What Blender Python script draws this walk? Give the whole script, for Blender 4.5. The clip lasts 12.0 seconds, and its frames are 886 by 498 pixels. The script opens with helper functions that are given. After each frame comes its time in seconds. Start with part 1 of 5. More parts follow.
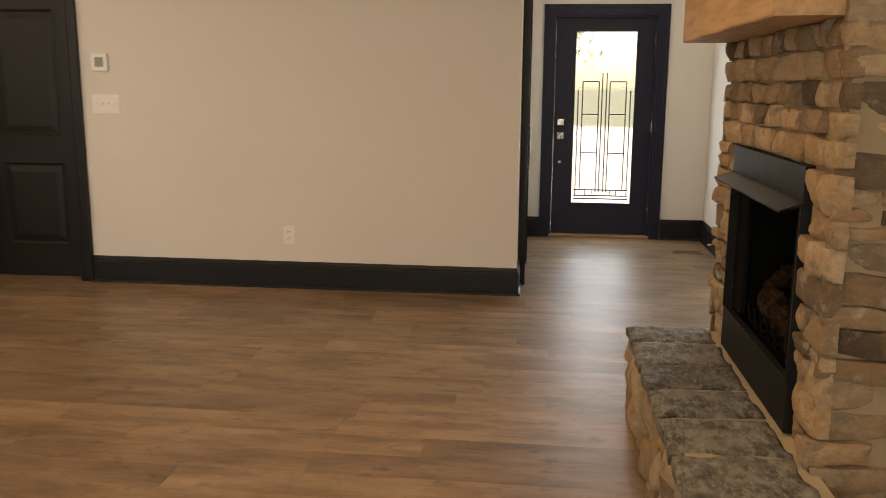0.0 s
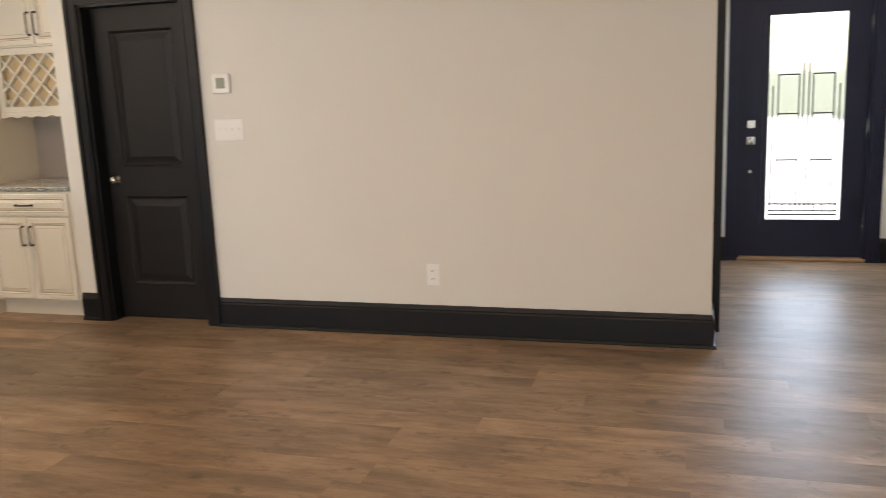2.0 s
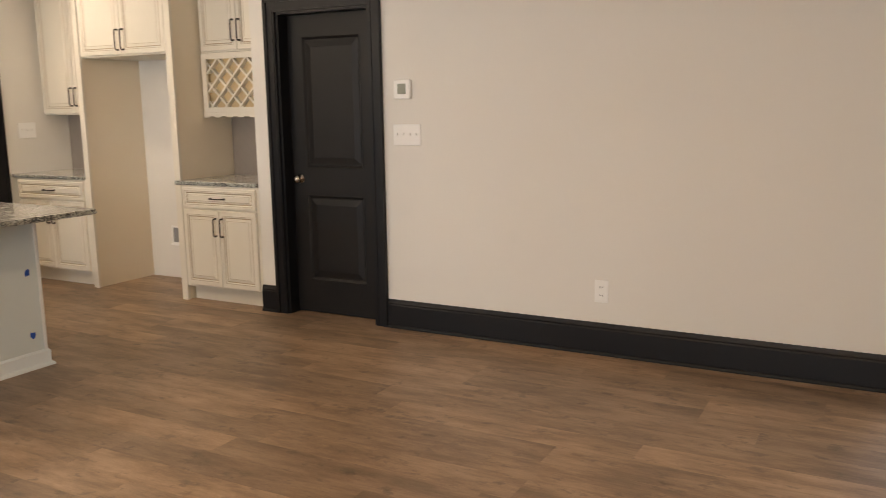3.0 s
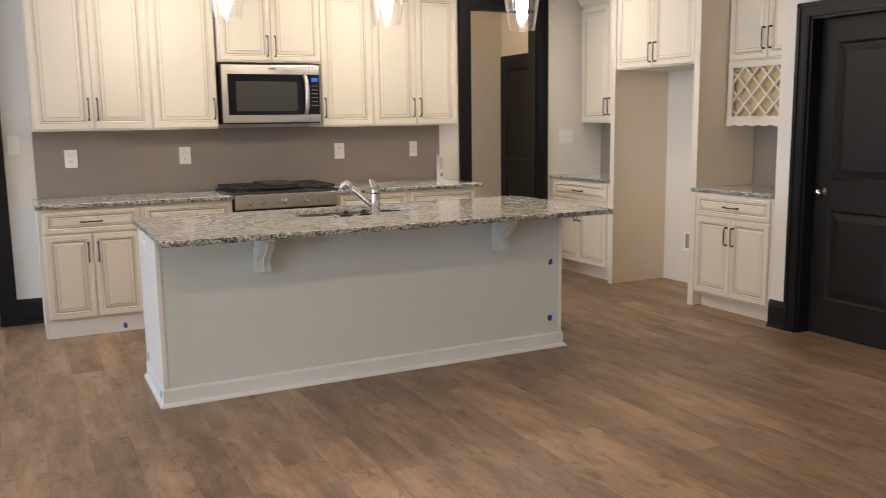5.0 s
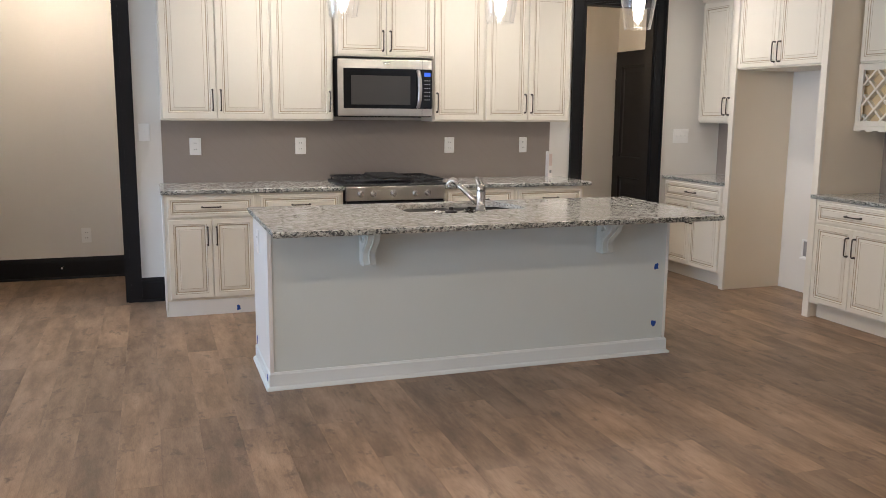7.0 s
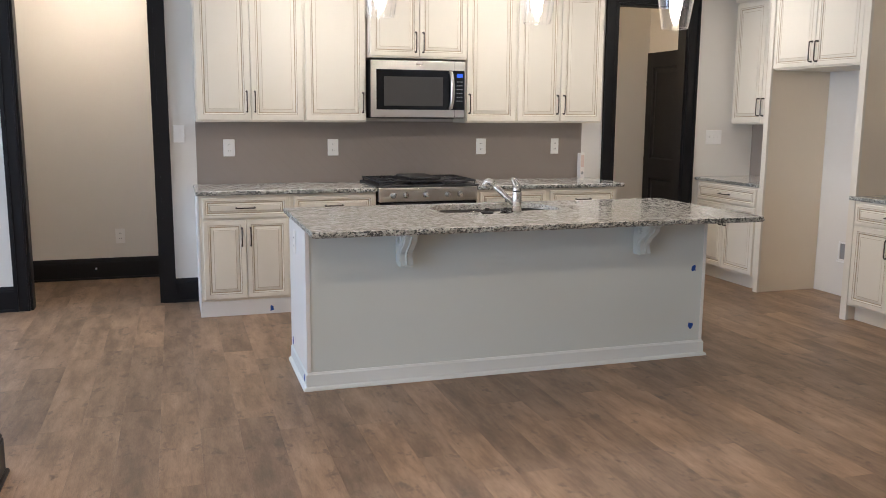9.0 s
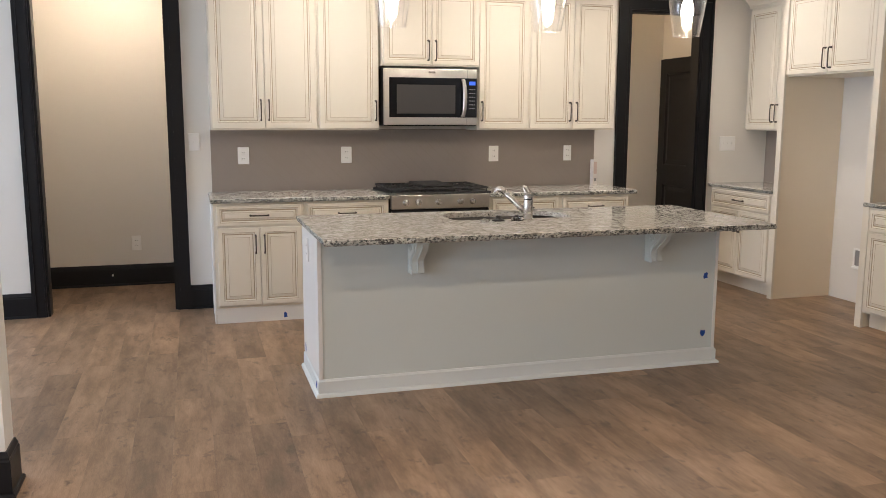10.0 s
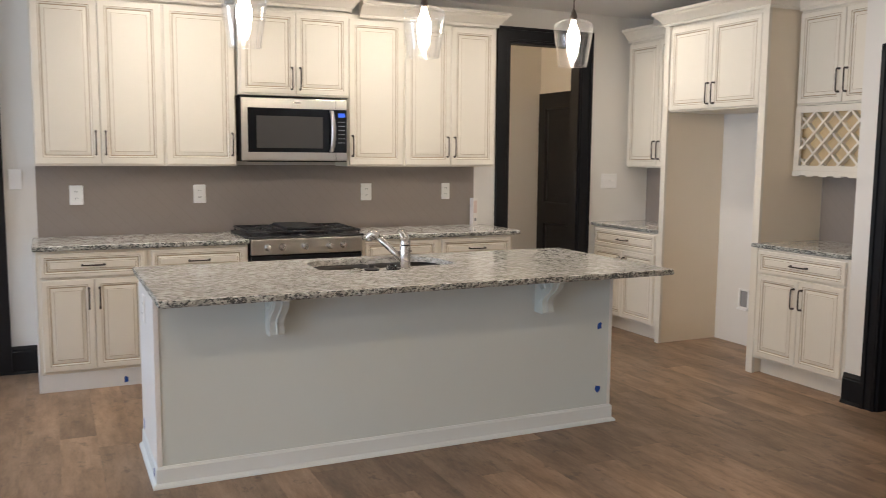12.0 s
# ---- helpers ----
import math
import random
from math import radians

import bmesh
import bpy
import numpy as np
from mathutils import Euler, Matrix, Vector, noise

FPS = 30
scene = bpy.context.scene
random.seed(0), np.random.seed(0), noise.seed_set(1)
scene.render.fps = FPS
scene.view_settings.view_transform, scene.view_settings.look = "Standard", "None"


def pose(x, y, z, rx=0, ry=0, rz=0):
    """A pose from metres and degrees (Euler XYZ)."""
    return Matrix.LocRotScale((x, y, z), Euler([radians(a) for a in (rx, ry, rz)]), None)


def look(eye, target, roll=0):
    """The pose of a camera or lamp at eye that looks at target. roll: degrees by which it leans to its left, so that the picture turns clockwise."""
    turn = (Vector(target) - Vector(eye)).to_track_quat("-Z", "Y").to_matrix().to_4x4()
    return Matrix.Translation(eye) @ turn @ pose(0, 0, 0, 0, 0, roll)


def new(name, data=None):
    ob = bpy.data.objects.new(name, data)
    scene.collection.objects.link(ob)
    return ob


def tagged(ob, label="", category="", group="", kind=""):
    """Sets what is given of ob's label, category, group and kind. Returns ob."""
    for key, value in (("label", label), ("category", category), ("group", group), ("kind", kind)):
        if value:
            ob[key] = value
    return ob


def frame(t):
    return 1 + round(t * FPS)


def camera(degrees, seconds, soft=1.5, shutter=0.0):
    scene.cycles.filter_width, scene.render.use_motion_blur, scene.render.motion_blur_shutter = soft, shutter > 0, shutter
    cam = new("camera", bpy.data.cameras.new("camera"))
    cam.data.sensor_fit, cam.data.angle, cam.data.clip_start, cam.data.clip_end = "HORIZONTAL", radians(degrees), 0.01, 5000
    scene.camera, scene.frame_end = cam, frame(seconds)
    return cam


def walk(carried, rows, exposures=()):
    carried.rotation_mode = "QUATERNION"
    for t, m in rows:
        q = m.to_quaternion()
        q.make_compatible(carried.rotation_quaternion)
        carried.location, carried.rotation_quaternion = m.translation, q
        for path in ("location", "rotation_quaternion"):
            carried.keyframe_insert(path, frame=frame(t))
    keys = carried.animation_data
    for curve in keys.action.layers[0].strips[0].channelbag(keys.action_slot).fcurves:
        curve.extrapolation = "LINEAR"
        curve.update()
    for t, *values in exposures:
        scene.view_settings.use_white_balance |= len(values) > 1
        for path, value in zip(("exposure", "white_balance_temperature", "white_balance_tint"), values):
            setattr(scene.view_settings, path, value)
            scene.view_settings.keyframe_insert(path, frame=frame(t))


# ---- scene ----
cam = camera(55.4, 12.0, soft=0.75, shutter=0.25)
PATH = [
    (0, (0.478, 0.352, 1.414), (0.253, 2.302, 1.034), 0.4),
    (0.5, (0.42, 0.751, 1.449), (0.319, 2.711, 1.066), -0.2),
    (1, (0.334, 1.099, 1.464), (0.282, 3.062, 1.083), -0.9),
    (1.5, (0.268, 1.332, 1.458), (0.072, 3.286, 1.08), -1.8),
    (2, (0.233, 1.314, 1.493), (-0.337, 3.192, 1.111), -2.4),
    (2.5, (0.244, 1.355, 1.47), (-0.534, 3.162, 1.113), -1.7),
    (4.3, (0.225, 1.433, 1.476), (-1.309, 2.677, 1.16), -1.0),
    (4.5, (0.247, 1.425, 1.471), (-1.383, 2.545, 1.167), -1.2),
    (5, (0.358, 1.373, 1.459), (-1.41, 2.259, 1.158), -0.8),
    (5.5, (0.375, 1.41, 1.493), (-1.452, 2.164, 1.186), -0.6),
    (6, (0.398, 1.411, 1.516), (-1.464, 2.069, 1.202), 0.3),
    (6.5, (0.402, 1.4, 1.514), (-1.462, 2.052, 1.195), 0.5),
    (7, (0.391, 1.4, 1.513), (-1.474, 2.046, 1.188), 0.5),
    (9, (0.353, 1.322, 1.5), (-1.528, 1.92, 1.181), 0.4),
    (9.5, (0.371, 1.342, 1.518), (-1.522, 1.906, 1.21), 0.4),
    (10, (0.382, 1.34, 1.517), (-1.513, 1.903, 1.21), 0.2),
    (10.5, (0.398, 1.372, 1.526), (-1.496, 1.94, 1.229), 0.2),
    (11, (0.232, 1.455, 1.524), (-1.662, 2.038, 1.258), 0.2),
    (11.5, (-0.009, 1.525, 1.513), (-1.877, 2.204, 1.286), 0.3),
    (12, (-0.198, 1.567, 1.519), (-1.999, 2.408, 1.295), 0.5),
]
EXPOSURES = [(0.0, 1.44, 9300, 18), (0.5, 1.84, 8800, 16), (1.0, 1.86, 8000, 16), (1.5, 1.8, 7300, 16), (2.0, 1.88, 7200, 15), (2.5, 1.84, 7500, 16), (4.5, 1.79, 6850, 17), (5.5, 1.78, 6200, 15), (7.0, 1.77, 5950, 15), (9.0, 1.78, 5850, 15), (9.5, 1.78, 6000, 15), (10.0, 1.8, 6350, 16), (10.5, 1.8, 6500, 17), (11.5, 1.78, 6400, 16), (12.0, 1.76, 6200, 15)]
walk(cam, [(t, look(eye, target, roll)) for t, eye, target, roll in PATH], EXPOSURES)

# ---- light ----
world = bpy.data.worlds.new("world")
scene.world = world
world.use_nodes = True
wn = world.node_tree
sky = wn.nodes.new("ShaderNodeTexSky")
sky.sky_type = "NISHITA"
sky.sun_disc = False
sky.sun_elevation = radians(48)
sky.sun_rotation = radians(90)
wn.links.new(sky.outputs[0], wn.nodes["Background"].inputs[0])
wn.nodes["Background"].inputs[1].default_value = 0.15


def lamp(name, kind, at, watts, color, aim=None, size=0.12, size_y=None, angle=0.01):
    data = bpy.data.lights.new(name, kind)
    data.energy = watts
    data.color = color
    if kind == "AREA":
        data.size = size
        data.shape = "DISK"
        if size_y:
            data.shape = "RECTANGLE"
            data.size_y = size_y
    elif kind == "POINT":
        data.shadow_soft_size = size
    elif kind == "SUN":
        data.angle = angle
    ob = new(name, data)
    ob.matrix_world = look(at, aim if aim else (at[0], at[1] + 0.001, at[2] - 1))
    return ob


lamp("sun", "SUN", (0, 0, 20), 5.0, (1.0, 0.95, 0.88), aim=(-14, 0.6, 4), angle=radians(0.5))
WARM = (1.0, 0.745, 0.46)
BULB = (1.0, 0.87, 0.68)
KITCHEN = (1.0, 0.91, 0.77)
DAY = (0.80, 0.90, 1.0)
CEIL, FRONT = 2.75, 8.40
DOWNLIGHTS_LIVING = [(-1.62, 3.3), (0.2, 3.3), (-1.62, 0.9), (0.2, 0.9), (-0.7, -1.3)]
DOWNLIGHT_FOYER = (1.15, 7.1)
DOWNLIGHTS_KITCHEN = [(-5.56, 2.28), (-5.56, 3.82), (-5.50, 5.36)]
LIVING_W, KITCHEN_W, HALL_W = 4.0, 2.9, 7.2
for x, y in DOWNLIGHTS_LIVING:
    lamp("downlight_lamp", "AREA", (x, y, CEIL - 0.012), LIVING_W, WARM, size=0.13)
for x, y in DOWNLIGHTS_KITCHEN:
    lamp("downlight_lamp", "AREA", (x, y, CEIL - 0.012), KITCHEN_W, KITCHEN, size=0.08).data.spread = radians(170)
lamp("downlight_lamp", "AREA", (*DOWNLIGHT_FOYER, CEIL - 0.012), 3.0, (1.0, 0.93, 0.84), size=0.13)
PENDANTS = [(-4.40, 2.456), (-4.40, 3.407), (-4.40, 4.348)]
lamp("hall_lamp", "POINT", (-6.90, 0.72, 2.60), HALL_W, (1.0, 0.82, 0.60), size=0.09)
lamp("passage_lamp", "POINT", (-7.2, 4.4, 2.60), 4.8, WARM, size=0.09)
lamp("window_light_kitchen", "AREA", (-5.0, -3.16, 1.55), 30, (0.72, 0.85, 1.0), aim=(-5.0, 0, 1.2), size=1.9, size_y=1.3)
lamp("window_light_living", "AREA", (-0.4, -3.16, 1.35), 30, (0.74, 0.87, 1.0), aim=(-0.4, 0, 1.2), size=2.3, size_y=1.8)
lamp("door_light", "AREA", (1.045, FRONT + 0.028, 1.118), 6.0, (0.60, 0.79, 1.0), aim=(1.045, 0, 1.0), size=0.55, size_y=1.58)
lamp("window_light_dining", "AREA", (3.3, 8.36, 1.55), 22, (0.70, 0.85, 1.0), aim=(3.3, 0, 1.0), size=1.4, size_y=1.3)

# ---- materials ----


class Nodes:
    """A small helper that wires a principled material."""

    def __init__(self, name):
        self.mat = bpy.data.materials.new(name)
        self.mat.use_nodes = True
        self.t = self.mat.node_tree
        self.b = self.t.nodes["Principled BSDF"]
        self.geo = self.t.nodes.new("ShaderNodeNewGeometry")
        self.pos = self.geo.outputs["Position"]

    def n(self, kind, **sets):
        node = self.t.nodes.new(kind)
        for key, value in sets.items():
            node.inputs[key].default_value = value
        return node

    def l(self, a, b):
        self.t.links.new(a, b)

    def scaled(self, sx, sy, sz, vec=None):
        m = self.n("ShaderNodeMapping", Scale=(sx, sy, sz))
        self.l(vec or self.pos, m.inputs["Vector"])
        return m.outputs[0]

    def noise(self, scale, detail=4, vec=None, rough=0.55):
        t = self.n("ShaderNodeTexNoise", Scale=scale, Detail=detail, Roughness=rough)
        self.l(vec or self.pos, t.inputs["Vector"])
        return t.outputs["Fac"]

    def ramp(self, fac, stops, smooth=False):
        r = self.t.nodes.new("ShaderNodeValToRGB")
        if smooth:
            r.color_ramp.interpolation = "EASE"
        els = r.color_ramp.elements
        while len(els) < len(stops):
            els.new(0.5)
        for e, (p, c) in zip(els, stops):
            e.position = p
            e.color = (*c, 1) if len(c) == 3 else c
        self.l(fac, r.inputs[0])
        return r.outputs[0]

    def mix(self, fac, a, b, mode="MIX"):
        m = self.t.nodes.new("ShaderNodeMix")
        m.data_type = "RGBA"
        m.blend_type = mode
        for sock, v in ((m.inputs[0], fac), (m.inputs[6], a), (m.inputs[7], b)):
            if isinstance(v, (int, float)):
                sock.default_value = v
            elif isinstance(v, tuple):
                sock.default_value = (*v, 1)
            else:
                self.l(v, sock)
        return m.outputs[2]

    def math(self, op, a, b=0.0):
        m = self.t.nodes.new("ShaderNodeMath")
        m.operation = op
        for sock, v in ((m.inputs[0], a), (m.inputs[1], b)):
            if isinstance(v, (int, float)):
                sock.default_value = v
            else:
                self.l(v, sock)
        return m.outputs[0]

    def bump(self, height, strength, distance):
        b = self.n("ShaderNodeBump", Strength=strength, Distance=distance)
        self.l(height, b.inputs["Height"])
        self.l(b.outputs[0], self.b.inputs["Normal"])

    def out(self, color=None, rough=None, metal=0.0):
        for key, v in (("Base Color", color), ("Roughness", rough), ("Metallic", metal)):
            if v is None:
                continue
            if isinstance(v, tuple):
                self.b.inputs[key].default_value = (*v, 1)
            elif isinstance(v, (int, float)):
                self.b.inputs[key].default_value = v
            else:
                self.l(v, self.b.inputs[key])
        return self.mat


def painted(name, color, rough=0.5, spread=0.04, grain=260, relief=0.0006, coat=0.0, spec=0.5):
    k = Nodes(name)
    k.b.inputs["Specular IOR Level"].default_value = spec
    lo = tuple(c * (1 - spread) for c in color)
    hi = tuple(min(1, c * (1 + spread)) for c in color)
    c = k.mix(k.noise(1.7, 5), lo, hi)
    c = k.mix(k.math("MULTIPLY", k.noise(38, 3), 0.25), c, tuple(v * (1 - 2 * spread) for v in color))
    k.bump(k.noise(grain, 2), 0.5, relief)
    k.b.inputs["Coat Weight"].default_value = coat
    r = k.math("ADD", k.math("MULTIPLY", k.noise(9, 4), 0.12), rough - 0.06)
    return k.out(c, r)


def metal(name, color, rough, brush=(1, 1, 1), relief=0.0002):
    k = Nodes(name)
    v = k.scaled(*brush)
    f = k.noise(60, 3, v)
    c = k.mix(f, tuple(x * 0.88 for x in color), color)
    r = k.math("ADD", k.math("MULTIPLY", f, 0.14), rough - 0.05)
    k.bump(f, 0.3, relief)
    return k.out(c, r, 1.0)


def glass(name, rough=0.0, tint=(1, 1, 1), ior=1.45, wavy=0.0):
    k = Nodes(name)
    k.b.inputs["Transmission Weight"].default_value = 1.0
    k.b.inputs["IOR"].default_value = ior
    if wavy:
        k.bump(k.noise(30, 2), 0.4, wavy)
    return k.out(tint, rough)


def thin_glass(name):
    """Thin clear glass: light goes straight through, gloss grows at grazing angles."""
    k = Nodes(name)
    clear = k.t.nodes.new("ShaderNodeBsdfTransparent")
    gloss = k.n("ShaderNodeBsdfGlossy", Roughness=0.03)
    gloss.inputs["Color"].default_value = (1, 1, 1, 1)
    edge = k.n("ShaderNodeLayerWeight", Blend=0.5)
    rise = k.math("ADD", k.math("MULTIPLY", k.math("POWER", edge.outputs["Facing"], 2.0), 0.85), 0.07)
    both = k.t.nodes.new("ShaderNodeMixShader")
    k.l(rise, both.inputs[0])
    k.l(clear.outputs[0], both.inputs[1])
    k.l(gloss.outputs[0], both.inputs[2])
    k.l(both.outputs[0], k.t.nodes["Material Output"].inputs["Surface"])
    return k.mat


def glow(name, color, strength):
    k = Nodes(name)
    k.b.inputs["Emission Color"].default_value = (*color, 1)
    k.b.inputs["Emission Strength"].default_value = strength
    return k.out(color, 0.5)


def plank_material(name, single):
    k = Nodes(name)
    if single:
        info = k.t.nodes.new("ShaderNodeObjectInfo")
        rnd = info.outputs["Random"]
    else:
        rnd = k.geo.outputs["Random Per Island"]
    off = k.t.nodes.new("ShaderNodeCombineXYZ")
    k.l(k.math("MULTIPLY", rnd, 37.0), off.inputs[0])
    k.l(k.math("MULTIPLY", rnd, 91.0), off.inputs[1])
    add = k.t.nodes.new("ShaderNodeVectorMath")
    k.l(k.pos, add.inputs[0])
    k.l(off.outputs[0], add.inputs[1])
    vec = add.outputs[0]
    broad = k.noise(2.6, 6, k.scaled(0.8, 3.0, 1, vec), 0.66)
    grain = k.noise(6, 8, k.scaled(1.1, 9, 1, vec), 0.74)
    fine = k.noise(30, 5, k.scaled(0.8, 13, 1, vec), 0.66)
    c = k.ramp(broad, [(0.32, (0.178, 0.126, 0.086)), (0.43, (0.242, 0.170, 0.115)), (0.54, (0.330, 0.236, 0.164)), (0.68, (0.405, 0.298, 0.213))])
    c = k.mix(k.ramp(grain, [(0.36, (1, 1, 1)), (0.55, (0, 0, 0))]), c, k.mix(1.0, c, (0.82, 0.80, 0.77), "MULTIPLY"))
    c = k.mix(k.ramp(fine, [(0.40, (0.5, 0.5, 0.5)), (0.58, (0, 0, 0))]), c, k.mix(1.0, c, (0.70, 0.66, 0.63), "MULTIPLY"))
    blot = k.noise(5.0, 9, k.scaled(1.3, 1.9, 1, vec), 0.70)
    c = k.mix(k.ramp(blot, [(0.565, (0, 0, 0)), (0.61, (0.42, 0.42, 0.42)), (0.70, (0.85, 0.85, 0.85))]), c, (0.098, 0.074, 0.057))
    tone = k.ramp(rnd, [(0, (0.66, 0.66, 0.66)), (0.3, (0.78, 0.78, 0.78)), (0.7, (0.93, 0.925, 0.915)), (1, (1.08, 1.06, 1.03))])
    c = k.mix(1.0, c, tone, "MULTIPLY")
    c = k.mix(1.0, c, (1.14, 1.08, 1.02), "MULTIPLY")
    knots = k.n("ShaderNodeTexVoronoi", Scale=2.1)
    ripple = k.t.nodes.new("ShaderNodeVectorMath")
    k.l(k.scaled(1.0, 2.0, 1, vec), ripple.inputs[0])
    wob = k.t.nodes.new("ShaderNodeCombineXYZ")
    k.l(k.math("MULTIPLY", k.noise(16, 3, vec), 0.16), wob.inputs[0])
    k.l(k.math("MULTIPLY", k.noise(13, 3, k.scaled(1.1, 1, 1, vec)), 0.16), wob.inputs[1])
    k.l(wob.outputs[0], ripple.inputs[1])
    k.l(ripple.outputs[0], knots.inputs["Vector"])
    c = k.mix(k.ramp(knots.outputs["Distance"], [(0.015, (0.85, 0.85, 0.85)), (0.06, (0.35, 0.35, 0.35)), (0.10, (0, 0, 0))], True), c, (0.075, 0.043, 0.027))
    smear = k.noise(0.9, 5)
    r = k.math("ADD", k.math("MULTIPLY", smear, 0.16), k.math("ADD", k.math("MULTIPLY", grain, 0.16), 0.26))
    k.bump(k.math("ADD", grain, k.math("MULTIPLY", fine, 0.5)), 0.4, 0.0013)
    return k.out(c, r)


def granite_material(name="granite", edge=False):
    """Speckled granite: polished on top; the chiselled edge is rough, coloured darker for reflecting less."""
    k = Nodes(name)
    v = k.scaled(1.3, 0.85, 1.3)
    base = k.ramp(k.noise(46, 7, v, 0.64), [(0.31, (0.27, 0.265, 0.245)), (0.40, (0.45, 0.435, 0.40)), (0.49, (0.60, 0.585, 0.54)), (0.60, (0.80, 0.785, 0.74))])
    drift = k.ramp(k.noise(11, 5, v, 0.6), [(0.42, (0, 0, 0)), (0.60, (0.38, 0.38, 0.38))])
    c = k.mix(drift, base, k.mix(1.0, base, (0.72, 0.69, 0.62), "MULTIPLY"))
    flakes = k.n("ShaderNodeTexVoronoi", Scale=46, Randomness=1.0)
    k.l(k.scaled(1.2, 0.75, 1.2), flakes.inputs["Vector"])
    sep = k.t.nodes.new("ShaderNodeSeparateColor")
    k.l(flakes.outputs["Color"], sep.inputs[0])
    c = k.mix(k.ramp(sep.outputs[0], [(0.80, (0, 0, 0)), (0.84, (0.75, 0.75, 0.75))]), c, (0.84, 0.83, 0.80))
    patch = k.noise(6.5, 3)
    thr = k.math("ADD", k.noise(82, 5, v, 0.6), k.math("MULTIPLY", patch, 0.20))
    # the edge's missing reflection is put into its colour: more dark flecks, darker tint
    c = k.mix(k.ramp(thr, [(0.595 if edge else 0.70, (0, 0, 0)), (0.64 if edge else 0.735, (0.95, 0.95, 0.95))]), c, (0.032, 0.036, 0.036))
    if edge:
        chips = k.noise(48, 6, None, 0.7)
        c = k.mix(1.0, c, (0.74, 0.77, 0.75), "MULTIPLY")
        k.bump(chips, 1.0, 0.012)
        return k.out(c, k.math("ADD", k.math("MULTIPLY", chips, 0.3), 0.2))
    k.b.inputs["Coat Weight"].default_value = 0.2
    return k.out(c, k.math("ADD", k.math("MULTIPLY", patch, 0.06), 0.05))


def stone_material(name, stops, relief=0.016):
    k = Nodes(name)
    info = k.t.nodes.new("ShaderNodeObjectInfo")
    rnd = info.outputs["Random"]
    c = k.mix(1.0, k.ramp(rnd, stops), (0.88, 0.78, 0.66), "MULTIPLY")
    off = k.t.nodes.new("ShaderNodeVectorMath")
    comb = k.t.nodes.new("ShaderNodeCombineXYZ")
    k.l(k.math("MULTIPLY", rnd, 50), comb.inputs[0])
    k.l(k.pos, off.inputs[0])
    k.l(comb.outputs[0], off.inputs[1])
    v = off.outputs[0]
    big = k.noise(11, 5, k.scaled(1, 1, 1.7, v), 0.65)
    mid = k.noise(36, 8, k.scaled(1, 1, 1.5, v), 0.7)
    c = k.mix(k.ramp(big, [(0.35, (0, 0, 0)), (0.68, (0.7, 0.7, 0.7))]), c, k.mix(1.0, c, (0.74, 0.68, 0.60), "MULTIPLY"))
    soot = k.ramp(k.noise(7, 6, k.scaled(1, 1, 1.4, v), 0.7), [(0.55, (0, 0, 0)), (0.66, (0.6, 0.6, 0.6))])
    c = k.mix(soot, c, (0.17, 0.145, 0.12))
    pale = k.ramp(k.noise(9, 7, v, 0.72), [(0.56, (0, 0, 0)), (0.70, (0.6, 0.6, 0.6))])
    c = k.mix(pale, c, (0.66, 0.60, 0.52))
    rust = k.ramp(k.noise(5, 3, v), [(0.54, (0, 0, 0)), (0.70, (0.5, 0.5, 0.5))])
    c = k.mix(rust, c, (0.50, 0.31, 0.15))
    c = k.mix(k.ramp(mid, [(0.40, (0.55, 0.55, 0.55)), (0.60, (0, 0, 0))]), c, k.mix(1.0, c, (0.70, 0.66, 0.62), "MULTIPLY"))
    k.bump(k.math("ADD", k.math("MULTIPLY", big, 0.8), k.math("MULTIPLY", mid, 0.9)), 1.0, relief)
    return k.out(c, 0.88)


def slate_material():
    k = Nodes("hearth_slate")
    info = k.t.nodes.new("ShaderNodeObjectInfo")
    big = k.noise(9, 6, None, 0.68)
    mid = k.noise(24, 6, k.scaled(1.6, 0.8, 1), 0.72)
    c = k.ramp(big, [(0.34, (0.045, 0.044, 0.042)), (0.47, (0.12, 0.116, 0.106)), (0.62, (0.30, 0.288, 0.255))])
    c = k.mix(k.ramp(mid, [(0.47, (0, 0, 0)), (0.60, (0.75, 0.75, 0.75))]), c, (0.40, 0.385, 0.34))
    c = k.mix(1.0, c, k.ramp(info.outputs["Random"], [(0, (0.55, 0.55, 0.56)), (1, (1.0, 0.98, 0.94))]), "MULTIPLY")
    c = k.mix(k.ramp(k.noise(70, 3), [(0.60, (0, 0, 0)), (0.70, (0.5, 0.5, 0.5))]), c, (0.44, 0.42, 0.38))
    k.bump(k.math("ADD", k.math("MULTIPLY", big, 1.6), mid), 1.0, 0.016)
    return k.out(c, 0.62)


def beam_material():
    k = Nodes("mantel_wood")
    v = k.scaled(6, 0.6, 6)
    g = k.noise(5, 6, v, 0.6)
    c = k.ramp(g, [(0.3, (0.36, 0.20, 0.095)), (0.5, (0.52, 0.33, 0.17)), (0.72, (0.62, 0.43, 0.25))])
    c = k.mix(k.math("MULTIPLY", k.noise(2, 3), 0.35), c, (0.38, 0.20, 0.09))
    k.bump(g, 0.4, 0.001)
    return k.out(c, 0.55)


